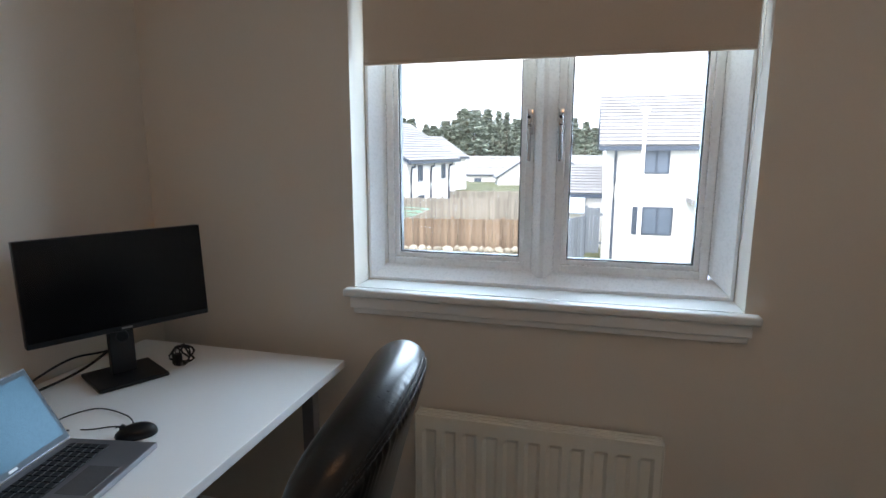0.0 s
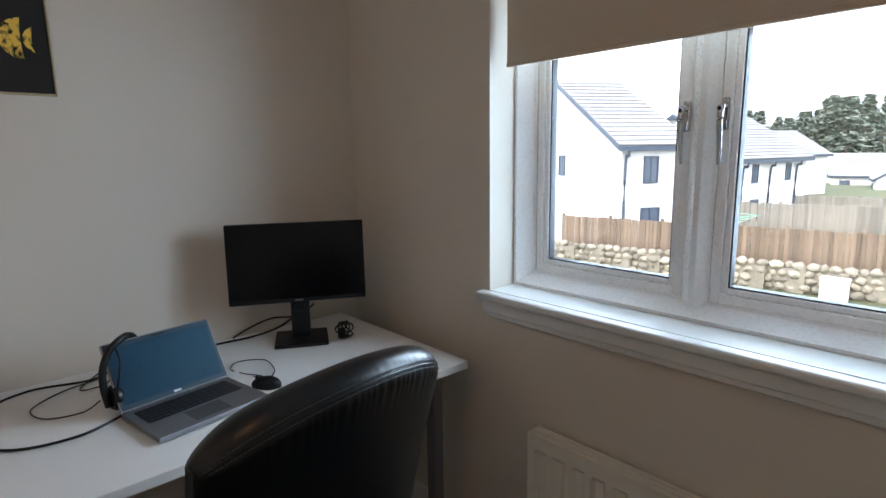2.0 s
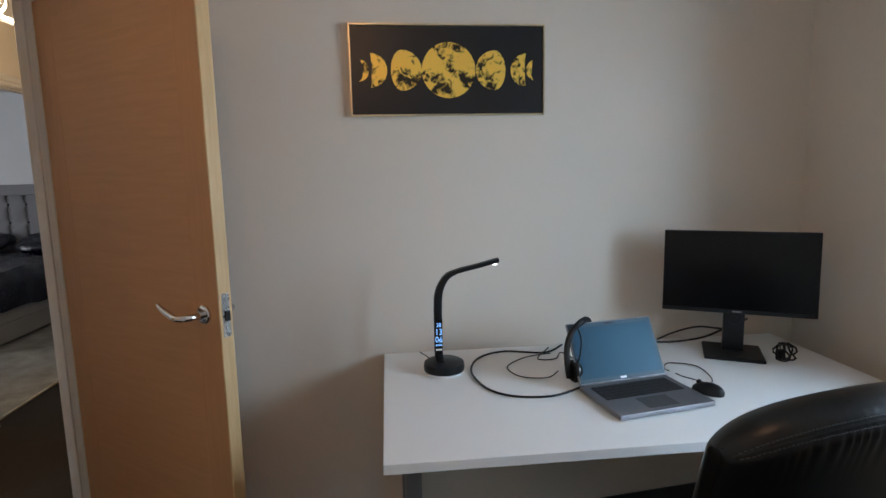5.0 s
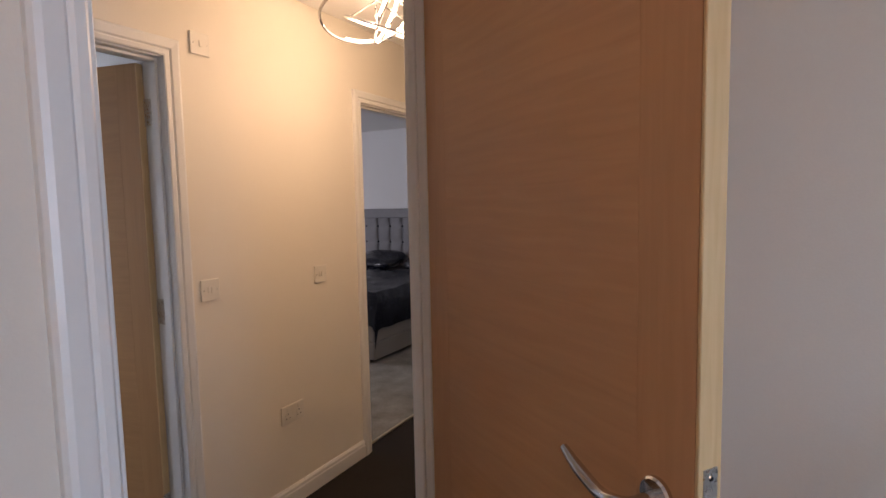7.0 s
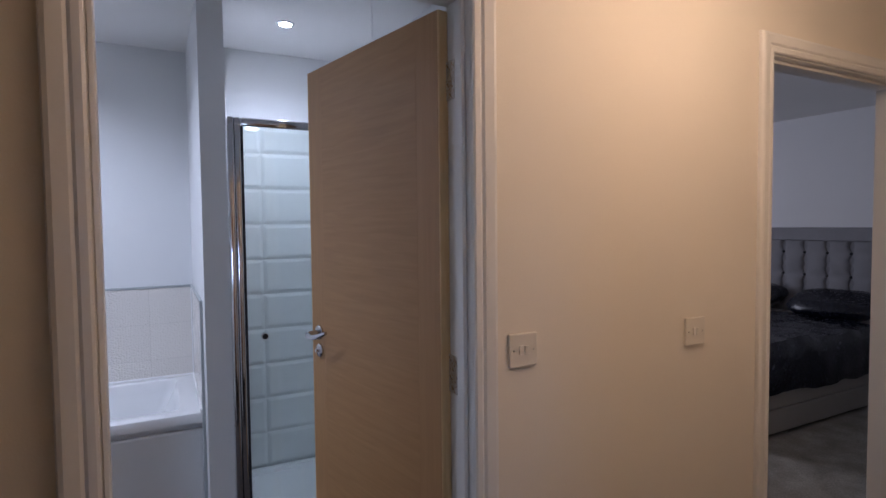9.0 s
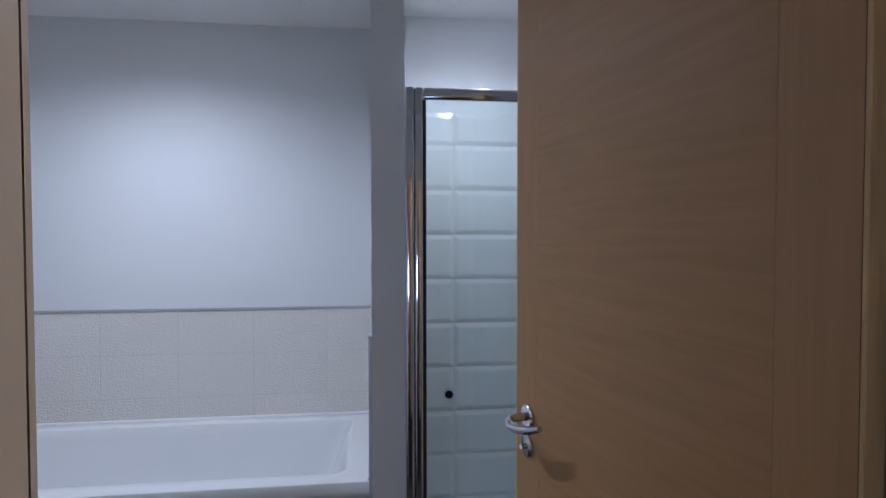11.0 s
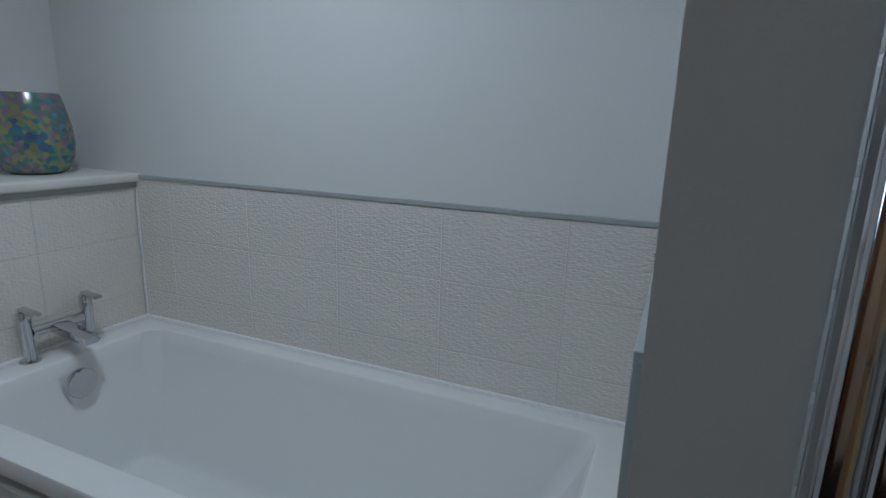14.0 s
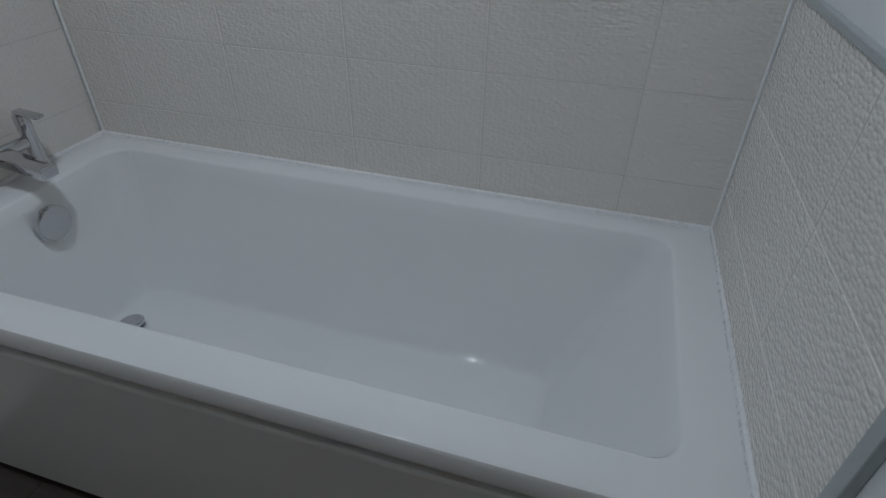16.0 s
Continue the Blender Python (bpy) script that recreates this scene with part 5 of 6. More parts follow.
box(bm, X0, BF - 0.065, 0.004, X1, BF - 0.04, 0.0295)
part("plinth", bm, M_BLACK, bath)
bm = B()
lathe(bm, [(0, 0), (0.034, 0), (0.034, 0.004), (0.012, 0.005), (0.012, 0.012), (0.033, 0.013), (0.034, 0.019), (0.031, 0.023), (0, 0.024)], 32, pose(0.405, -3.888, 0.193, 4, 6, 0))
part("waste", bm, M_CHROME, bath, "chrome click waste standing open", smooth=True)
bm = B()
lathe(bm, [(0, 0), (0.018, 0), (0.018, 0.014), (0.046, 0.016), (0.046, 0.03), (0.043, 0.034), (0, 0.034)], 32, pose(0.555, -3.893, 0.515, 0, -90, 0))
part("overflow", bm, M_CHROME, bath, "round chrome overflow knob", smooth=True)
bm = B()
sweep(bm, [(X0 + 0.001, Y1 - 0.01, RZ + 0.001), (X0 + 0.001, Y0 + 0.003, RZ + 0.001), (X1 - 0.002, Y0 + 0.003, RZ + 0.001), (X1 - 0.002, Y1 - 0.01, RZ + 0.001)], 0.0085, 8)
part("sealant", bm, M_UPVC, bath, "white silicone seal", smooth=True)
bm = B()
tube(bm, (ST1 + 0.0085, -4.2395, RZ), (ST1 + 0.0085, -4.2395, TOPZ), 0.0045, n=8)
structure("trim_seal_west", bm, M_UPVC, "white silicone line in the tiled corner")
bm = B()
tube(bm, (BE - 0.0005, -4.2395, RZ), (BE - 0.0005, -4.2395, 1.06), 0.0045, n=8)
structure("trim_seal_east", bm, M_UPVC, "white silicone line in the tiled corner")

tap = thing("bath_tap", "chrome bath filler tap with two levers and a flat spout", "tap", pose(0.632, -3.908, RZ - 0.002) @ Matrix.Diagonal((1.12, 1.0, 1.32, 1)))
for s in (-1, 1):
    bm = B()
    lathe(bm, [(0, 0), (0.027, 0), (0.027, 0.004), (0.018, 0.007), (0.0165, 0.012), (0.0165, 0.088), (0.0175, 0.09), (0.0175, 0.112), (0.016, 0.117), (0, 0.118)], 28, pose(0, s * 0.09, 0))
    pil = part("pillar", bm, M_CHROME, tap, smooth=True)
    bm = B()
    box(bm, -0.052, s * 0.09 - 0.012, 0.1185, 0.016, s * 0.09 + 0.012, 0.1265, 0.0035, 3, m=Matrix.Rotation(radians(-4), 4, 'Y'))
    part("lever", bm, M_CHROME, pil, smooth=True)
bm = B()
tube(bm, (0, -0.075, 0.066), (0, 0.075, 0.066), 0.012, n=20)
part("crossbar", bm, M_CHROME, tap, smooth=True)
bm = B()
box(bm, -0.125, -0.024, 0.052, 0.006, 0.024, 0.074, 0.004, 3, m=Matrix.Rotation(radians(-7), 4, 'Y'))
part("spout", bm, M_CHROME, tap, "flat waterfall spout", smooth=True)


def crackle():
    mat = bpy.data.materials.new("iridescent_crackle_glass")
    mat.use_nodes = True
    n, l = mat.node_tree.nodes, mat.node_tree.links
    b = n["Principled BSDF"]
    tc = n.new("ShaderNodeTexCoord")
    v, no = n.new("ShaderNodeTexVoronoi"), n.new("ShaderNodeTexNoise")
    v.inputs["Scale"].default_value, no.inputs["Scale"].default_value = 60, 9
    no.inputs["Detail"].default_value = 3
    l.new(tc.outputs["Object"], v.inputs["Vector"])
    l.new(tc.outputs["Object"], no.inputs["Vector"])
    cr = n.new("ShaderNodeValToRGB")
    e = cr.color_ramp.elements
    e[0].position, e[0].color = 0.25, (0.10, 0.13, 0.30, 1)
    e[1].position, e[1].color = 0.75, (0.16, 0.30, 0.42, 1)
    for p, c in ((0.38, (0.06, 0.26, 0.28, 1)), (0.46, (0.33, 0.34, 0.13, 1)), (0.53, (0.30, 0.20, 0.30, 1)), (0.62, (0.10, 0.24, 0.20, 1))):
        q = e.new(p)
        q.color = c
    mx = n.new("ShaderNodeMath")
    mx.operation = 'MULTIPLY_ADD'
    mx.inputs[1].default_value = 0.25
    sepc = n.new("ShaderNodeSeparateColor")
    l.new(v.outputs["Color"], sepc.inputs[0])
    l.new(sepc.outputs[0], mx.inputs[0])
    sb = n.new("ShaderNodeMath")
    sb.operation = 'SUBTRACT'
    sb.inputs[1].default_value = 0.12
    l.new(no.outputs["Fac"], sb.inputs[0])
    l.new(sb.outputs[0], mx.inputs[2])
    l.new(mx.outputs[0], cr.inputs["Fac"])
    l.new(cr.outputs[0], b.inputs["Base Color"])
    b.inputs["Metallic"].default_value, b.inputs["Roughness"].default_value = 0.45, 0.22
    bp = n.new("ShaderNodeBump")
    bp.inputs["Strength"].default_value, bp.inputs["Distance"].default_value = 0.3, 0.001
    l.new(v.outputs["Distance"], bp.inputs["Height"])
    l.new(bp.outputs[0], b.inputs["Normal"])
    return mat


vase = thing("candle_vase", "iridescent blue-green crackle glass vase on the bathroom shelf", "vase", pose(0.865, -4.045, 1.1125) @ Matrix.Diagonal((1.1, 1.1, 1.16, 1)))
bm = B()
prof = [(0, 0), (0.062, 0.0), (0.08, 0.01), (0.098, 0.045), (0.103, 0.085), (0.099, 0.13), (0.088, 0.18), (0.079, 0.212), (0.077, 0.216), (0.073, 0.214), (0.083, 0.18), (0.094, 0.13), (0.098, 0.085), (0.09, 0.04), (0.07, 0.012), (0, 0.010)]
lathe(bm, prof, 48)
part("bowl", bm, crackle(), vase, smooth=True)

# shower
tiled("wall_tiles_shower_back", 0, SHB, SHW + 0.008, ST0 - 0.008, 0.05, CEIL - 0.42, -1.400, 1.440, 0.3255, 0.1988, 0.0075, 1, M_METRO, "white bevelled tiles in the shower", bevel=0.02)
tiled("wall_tiles_shower_side", 1, SHW + 0.0078, SHB + 0.001, -3.322, 0.05, CEIL - 0.42, SHB, 1.440, 0.3255, 0.1988, 0.0075, 1, M_METRO, "white bevelled tiles on the shower side wall", bevel=0.02)
tiled("wall_tiles_shower_stub", 1, ST0 - 0.0078, SHB + 0.001, -3.335, 0.05, CEIL - 0.42, SHB, 1.440, 0.3255, 0.1988, 0.0075, -1, M_METRO, "white bevelled tiles on the stub wall", bevel=0.02)
tray = thing("shower_tray", "low white shower tray", "shower tray")
bm = B()
lo = []
for rect, z in ((rounded_rect(SHW + 0.009, SHB + 0.001, ST0 - 0.009, -3.285, 0.01), 0.004), (rounded_rect(SHW + 0.009, SHB + 0.001, ST0 - 0.009, -3.285, 0.012), 0.046),
                (rounded_rect(SHW + 0.012, SHB + 0.004, ST0 - 0.012, -3.288, 0.014), 0.05), (rounded_rect(SHW + 0.05, SHB + 0.04, ST0 - 0.05, -3.35, 0.05), 0.05), (rounded_rect(SHW + 0.065, SHB + 0.055, ST0 - 0.065, -3.365, 0.05), 0.03)):
    lo.append([bm.verts.new((x, y, z)) for x, y in rect])
for a, b in zip(lo, lo[1:]):
    for k in range(len(a)):
        bm.faces.new((a[k], a[(k + 1) % len(a)], b[(k + 1) % len(b)], b[k]))
bm.faces.new(lo[-1])
bm.faces.new(lo[0][::-1])
part("tray", bm, M_ACRYL, tray, smooth=True)
enc = thing("shower_enclosure", "chrome framed clear glass shower door closed beside the stub wall", "shower door", pose(0, STF + 0.010, 0.05))
SX0, SX1, SZ = SHW + 0.01, ST0 - 0.002, 1.838
for x0, x1, y0, y1 in ((SX1 - 0.027, SX1, -0.016, 0.016), (SX1 - 0.055, SX1 - 0.0275, -0.011, 0.011), (SX0, SX0 + 0.03, -0.014, 0.014)):
    bm = B()
    box(bm, x0, y0, 0.0, x1, y1, SZ, 0.007, 3)
    part("post", bm, M_CHROME, enc, smooth=True)
bm = B()
box(bm, SX0 + 0.031, -0.012, SZ - 0.036, SX1 - 0.056, 0.012, SZ - 0.001, 0.006, 3)
part("top_rail", bm, M_CHROME, enc, smooth=True)
bm = B()
box(bm, SX0 + 0.031, -0.012, 0.0, SX1 - 0.056, 0.012, 0.03, 0.005, 2)
part("bottom_rail", bm, M_CHROME, enc, smooth=True)
bm = B()
box(bm, SX1 - 0.064, -0.004, 0.031, SX1 - 0.0552, 0.004, SZ - 0.037)
part("seal", bm, M_GASKET, enc)
bm = B()
box(bm, SX0 + 0.032, -0.003, 0.031, SX1 - 0.0645, 0.003, SZ - 0.037)
pane = part("glass_door", bm, M_SHGLASS, enc, "clear glass door")
pane.visible_shadow = False
bm = B()
lathe(bm, [(0, 0), (0.009, 0), (0.009, 0.014), (0.0145, 0.016), (0.0145, 0.036), (0, 0.036)], 24, pose(-1.272, 0.0035, 0.906, -90, 0, 0))
knob = part("knob", bm, M_CHROME, pane, smooth=True)
bm = B()
lathe(bm, [(0, 0), (0.012, 0), (0.012, 0.001), (0, 0.001)], 24, pose(-1.272, 0.0396, 0.906, -90, 0, 0))
part("knob_cap", bm, M_BLACK, knob)
head = thing("hand_shower", "chrome hand shower with its hose on a wall rail", "shower", pose(0, 0, 0))
bm = B()
tube(bm, (SHW + 0.05, -3.68, 1.05), (SHW + 0.05, -3.68, 1.85), 0.011, n=14)
rail = part("rail", bm, M_CHROME, head, smooth=True)
for z in (1.07, 1.83):
    bm = B()
    tube(bm, (SHW + 0.009, -3.68, z), (SHW + 0.05, -3.68, z), 0.013, n=14)
    part("bracket", bm, M_CHROME, rail, smooth=True)
bm = B()
sweep(bm, spline([(SHW + 0.06, -3.68, 1.66), (SHW + 0.11, -3.68, 1.73), (SHW + 0.22, -3.68, 1.765)], 6), 0.011, 12)
part("handset", bm, M_CHROME, head, smooth=True)
bm = B()
lathe(bm, [(0, 0.012), (0.02, 0.014), (0.05, 0.006), (0.056, 0.0), (0.054, -0.008), (0, -0.010)], 32, pose(SHW + 0.275, -3.68, 1.755, 0, 12, 0))
part("spray_plate", bm, M_CHROME, head, smooth=True)
bm = B()
sweep(bm, spline([(SHW + 0.06, -3.68, 1.65), (SHW + 0.09, -3.70, 1.35), (SHW + 0.10, -3.74, 1.0), (SHW + 0.05, -3.80, 0.85), (SHW + 0.012, -3.82, 1.02)], 8), 0.006, 10)
part("hose", bm, M_STEEL, head, smooth=True)

for px, py in ((-0.14, -3.58), (-1.448, -3.563)):
    dl = thing("downlight", "recessed chrome ceiling downlight switched on", "downlight", pose(px, py, CEIL), group="bathroom downlights")
    bm = B()
    lathe(bm, [(0.029, -0.001), (0.044, -0.0005), (0.044, -0.003), (0.036, -0.008), (0.029, -0.004)], 32)
    part("bezel", bm, M_CHROME, dl, smooth=True)
    bm = B()
    lathe(bm, [(0, -0.0125), (0.018, -0.0115), (0.028, -0.008), (0.028, -0.001), (0, -0.001)], 24)
    part("lens", bm, glow("lamp_lens", (0.85, 0.95, 1.0), 30.0), dl)

# bathroom floor: dark wood-look planks on one bed
bm = B()
box(bm, SHW, -4.25, -0.0008, BEU, HS - 0.065, 0.001)
bathfloor = structure("floor_bathroom", bm, M_BLACK, "dark underlay of the bathroom floor")
M_PLANK = wood("dark_grey_oak_plank", (0.075, 0.06, 0.052), (0.045, 0.036, 0.032), (3, 40, 40), rough=0.45)
y = -3.57
k = 0
while y < HS - 0.22:
    x = SHW - 0.3 * (k % 3)
    while x < BEU:
        a, b = max(x, SHW + 0.001), min(x + 1.2, BEU - 0.001)
        if b - a > 0.02:
            bm = B()
            box(bm, a + 0.001, y, 0.001, b - 0.001, min(y + 0.177, HS - 0.066), 0.0045, 0.0012, 1)
            part("plank", bm, M_PLANK, bathfloor)
        x += 1.2
    y += 0.179
    k += 1
cord = thing("pull_cord", "thin pull cord switch hanging from the bathroom ceiling", "pull cord", pose(-1.66, -2.95, CEIL))
bm = B()
lathe(bm, [(0, 0), (0.04, 0), (0.04, -0.02), (0.03, -0.032), (0, -0.034)], 28)
part("housing", bm, M_UPVC, cord, smooth=True)
bm = B()
tube(bm, (0, 0, -0.034), (0, 0, -0.9), 0.0012, n=6)
part("cord", bm, M_UPVC, cord)
bm = B()
lathe(bm, [(0, -0.94), (0.006, -0.94), (0.008, -0.92), (0.004, -0.9), (0, -0.9)], 14)
part("toggle", bm, M_UPVC, cord, smooth=True)

# ---------- outdoors ----------
M_GRASS = material("winter_grass", (0.10, 0.11, 0.05), 0.95, grain=0.3, scale=30, bump=0.05, blotch=0.3, big=0.4)
M_RENDER = material("white_roughcast", (0.66, 0.66, 0.64), 0.9, grain=0.05, scale=60, bump=0.05, blotch=0.04, big=0.6)
M_SLATE = material("grey_roof_tile", (0.25, 0.248, 0.25), 0.7, grain=0.1, scale=12, bump=0.03, blotch=0.12, big=1.0, jitter=0.1)
M_FASCIA = material("dark_grey_plastic", (0.05, 0.07, 0.10), 0.4)
M_PANE = material("dark_window_glass", (0.10, 0.13, 0.17), 0.08, bump=0.0)
M_FENCE = material("brown_fence_timber", (0.20, 0.145, 0.10), 0.9, grain=0.2, scale=18, bump=0.05, blotch=0.25, big=2, jitter=0.3, stretch=(4, 4, 1))
M_FENCEG = material("grey_fence_timber", (0.27, 0.25, 0.215), 0.9, grain=0.2, scale=18, bump=0.05, blotch=0.2, big=2, jitter=0.2, stretch=(4, 4, 1))
M_FENCEB = material("slate_blue_timber", (0.14, 0.165, 0.19), 0.85, grain=0.15, scale=18, bump=0.04, blotch=0.15, jitter=0.15)
M_STONE = material("field_stone", (0.29, 0.26, 0.20), 0.9, grain=0.2, scale=14, bump=0.08, blotch=0.25, big=3, jitter=0.35)
# Distance haze is put into the needle colour: paler and greyer than pine.
M_LEAF_HAZED = material("haze_paled_pine_needles", (0.21, 0.25, 0.20), 0.9, grain=0.3, scale=6, bump=0.05, blotch=0.3, big=1)
M_BARK = material("pine_bark", (0.12, 0.08, 0.06), 0.95, grain=0.3, scale=20, bump=0.08)
bm = B()
box(bm, -900, 3, GROUND - 1, 900, 1200, GROUND)
structure("ground", bm, M_GRASS, "open grass and garden ground outside the window")


def roof_slope(parent, p0, p1, p2, p3, courses):
    """Tile courses from eaves p0-p1 to ridge p3-p2, each a lapped board of its own."""
    p0, p1, p2, p3 = map(Vector, (p0, p1, p2, p3))
    nrm = (p1 - p0).cross(p3 - p0).normalized()
    if nrm.z < 0:
        nrm = -nrm
    for k in range(courses):
        a, b = k / courses, (k + 1.12) / courses
        bm = B()
        q = [p0.lerp(p3, a) + nrm * 0.05, p1.lerp(p2, a) + nrm * 0.05, p1.lerp(p2, b) + nrm * 0.012, p0.lerp(p3, b) + nrm * 0.012]
        lo = [v - nrm * 0.03 for v in q]
        t, u = [bm.verts.new(v) for v in q], [bm.verts.new(v) for v in lo]
        bm.faces.new(t)
        bm.faces.new(u[::-1])
        for i in range(4):
            bm.faces.new((t[i], u[i], u[(i + 1) % 4], t[(i + 1) % 4]))
        part("tile_course", bm, M_SLATE, parent)


def house(label, m, w, d, eave, ridge, openings=(), pipes=(), courses=16, over=0.25, gable_windows=(), porch=False):
    """A rendered house with its ridge along local x; local front is -y. Heights are above the ground."""
    ob = thing("house", label, "house", m, group="")
    bm = B()
    box(bm, 0, 0, 0, w, d, eave)
    a = [bm.verts.new(v) for v in ((0, 0, eave), (0, d, eave), (0, d / 2, ridge))]
    b = [bm.verts.new(v) for v in ((w, 0, eave), (w, d, eave), (w, d / 2, ridge))]
    bm.faces.new(a)
    bm.faces.new(b)
    bm.faces.new((a[0], a[2], b[2], b[0]))
    bm.faces.new((a[1], a[2], b[2], b[1]))
    part("wall", bm, M_RENDER, ob)
    bm = B()
    sl = (ridge - eave) / (d / 2)
    for s in (0, 1):
        y0 = -over if s == 0 else d + over
        z0 = eave - over * sl + 0.06
        vs = [bm.verts.new(v) for v in ((-over, y0, z0), (w + over, y0, z0), (w + over, d / 2, ridge + 0.06), (-over, d / 2, ridge + 0.06))]
        bm.faces.new(vs if s == 0 else vs[::-1])
    roof = part("roof", bm, M_SLATE, ob)
    roof_slope(roof, (-over, -over, eave - over * sl + 0.07), (w + over, -over, eave - over * sl + 0.07), (w + over, d / 2, ridge + 0.07), (-over, d / 2, ridge + 0.07), courses)
    bm = B()
    box(bm, -over, -over - 0.06, eave - over * sl - 0.12, w + over, -over, eave - over * sl + 0.05)
    part("gutter", bm, M_FASCIA, ob)
    for x in (-over - 0.02, w + over - 0.02):
        for s in (0, 1):
            y0 = -over if s == 0 else d + over
            bm = B()
            e = [(x, y0, eave - over * sl - 0.12), (x, y0, eave - over * sl + 0.07), (x, d / 2, ridge + 0.08), (x, d / 2, ridge - 0.12)]
            l0, l1 = [bm.verts.new(v) for v in e], [bm.verts.new((v[0] + 0.04, v[1], v[2])) for v in e]
            bm.faces.new(l0)
            bm.faces.new(l1[::-1])
            for i in range(4):
                bm.faces.new((l0[i], l0[(i + 1) % 4], l1[(i + 1) % 4], l1[i]))
            part("verge", bm, M_FASCIA, ob)

    def opening(x, z, ww, hh, face, color=None):
        mm = pose(x, 0, z) if face == 0 else Matrix.Translation((0 if face == 1 else w, x, z)) @ pose(0, 0, 0, 0, 0, -90 if face == 1 else 90)
        bm = B()
        for q in ((0, -0.05, 0, 0.06, 0.03, hh), (ww - 0.06, -0.05, 0, ww, 0.03, hh), (0.061, -0.05, 0, ww - 0.061, 0.03, 0.06), (0.061, -0.05, hh - 0.06, ww - 0.061, 0.03, hh), (ww / 2 - 0.03, -0.04, 0.061, ww / 2 + 0.03, 0.03, hh - 0.061)):
            box(bm, *q)
        win = part("window" if color is None else "door", bm, M_FASCIA if color is None else M_UPVC, ob, m=mm)
        for q0, q1 in ((0.062, ww / 2 - 0.032), (ww / 2 + 0.032, ww - 0.062)):
            bm = B()
            box(bm, q0, -0.02, 0.062, q1, 0.02, hh - 0.062)
            part("pane", bm, color or M_PANE, win)
    for o in openings:
        opening(*o, 0)
    for o in gable_windows:
        opening(*o)
    for x, off in pipes:
        bm = B()
        sweep(bm, spline([(x, -over - 0.02, eave - 0.25), (x, -0.25, eave - 0.45), (x, -0.06, eave - 0.75), (x, -0.06, 0.02)], 5), 0.05, 8)
        part("downpipe", bm, M_FASCIA, ob, smooth=True)
    if porch:
        bm = B()
        box(bm, porch - 0.1, -1.3, 2.45, porch + 2.2, -0.01, 2.6)
        part("porch_roof", bm, M_SLATE, ob)
    return ob


# right-hand house, facing the window
house("white rendered two-storey house with a grey tiled roof", pose(0.62, 22.0, GROUND), 9.0, 7.0, 4.55, 6.55,
      openings=((1.35, 3.45, 0.90, 0.92), (1.40, 1.16, 1.08, 1.05), (1.05, 1.16, 0.22, 1.05), (4.6, 1.1, 1.3, 1.2)), pipes=((0.35, 0),), courses=15, porch=3.0)
# left-hand house: ridge runs away from the window
house("white rendered house with dark downpipes and a grey roof", pose(-10.05, 19.0, GROUND, 0, 0, 62), 2.7, 10.5, 4.5, 7.3,
      openings=((0.9, 3.05, 0.62, 1.0), (0.85, 1.05, 0.8, 1.1)), pipes=((0.12, 0),), courses=17,
      gable_windows=((5.1, 3.2, 0.6, 0.9, 1), (6.2, 0.05, 0.95, 2.05, 1, material("red_door_paint", (0.22, 0.03, 0.05), 0.5))))
house("white rendered house further along the row", pose(-9.3, 28.0, GROUND, 0, 0, 84), 7.5, 6.6, 3.85, 5.95,
      openings=((1.4, 2.6, 0.6, 0.9), (5.0, 2.6, 0.6, 0.9), (1.4, 0.7, 0.8, 1.1)), pipes=((0.4, 0), (3.2, 0), (6.2, 0)), courses=15)
house("white rendered house with a steep grey roof at the row's end", pose(-17, 52, GROUND - 0.6, 0, 0, 70), 10, 7.0, 4.3, 6.4, openings=((1.0, 2.9, 0.6, 0.9), (3.0, 2.9, 0.6, 0.9)), courses=13)
house("garage with a pale grey ribbed roof", pose(-0.75, 25.5, GROUND), 3.2, 4.5, 2.4, 3.5, courses=10, over=0.12)
for x, y, w, d, rz in ((-16.5, 76, 7, 7, 10), (-12.2, 73, 4, 7, -75), (-9.6, 82, 8, 8, 5), (-6.6, 72, 4.5, 6, -80), (-2.6, 84, 7, 8, 20), (-21, 80, 7, 8, -8), (-6, 95, 9, 8, 0)):
    house("small white house with a grey roof by the woods", pose(x, y, GROUND - 1.6, 0, 0, rz), w, d, 2.7, 5.0, openings=((0.8, 1.0, 1.0, 1.1),), courses=8)


def fence(label, p, q, top, mat, board=0.13, posts=1.9, h=1.75):
    """A close-boarded fence from p to q whose top stands at the height top."""
    p, q = Vector((*p, 0)), Vector((*q, 0))
    run = q - p
    ang = math.atan2(run.y, run.x)
    ob = thing("fence", label, "fence", Matrix.Translation((p.x, p.y, top - h)) @ Matrix.Rotation(ang, 4, 'Z'))
    n = int(run.length / board)
    bm = B()
    box(bm, 0.003, -0.012, 0.0, board - 0.004, 0.012, h, 0.004, 1)
    me = mesh_of("board", bm, mat)
    rnd = random.Random(5)
    for k in range(min(n, 150)):
        o = new("board", me)
        o.parent = ob
        o.matrix_basis = pose(k * board, rnd.uniform(-0.008, 0.008), rnd.uniform(-0.025, 0.02), 0, rnd.uniform(-0.5, 0.5), 0)
    k = 0
    while k * posts < run.length:
        bm = B()
        box(bm, k * posts - 0.05, 0.03, -0.05, k * posts + 0.05, 0.13, h + 0.08, 0.008, 1)
        part("post", bm, mat, ob)
        k += 1
    for z in (0.35, h - 0.3):
        bm = B()
        box(bm, 0, 0.02, z, run.length, 0.06, z + 0.09)
        part("rail", bm, mat, ob)
    return ob


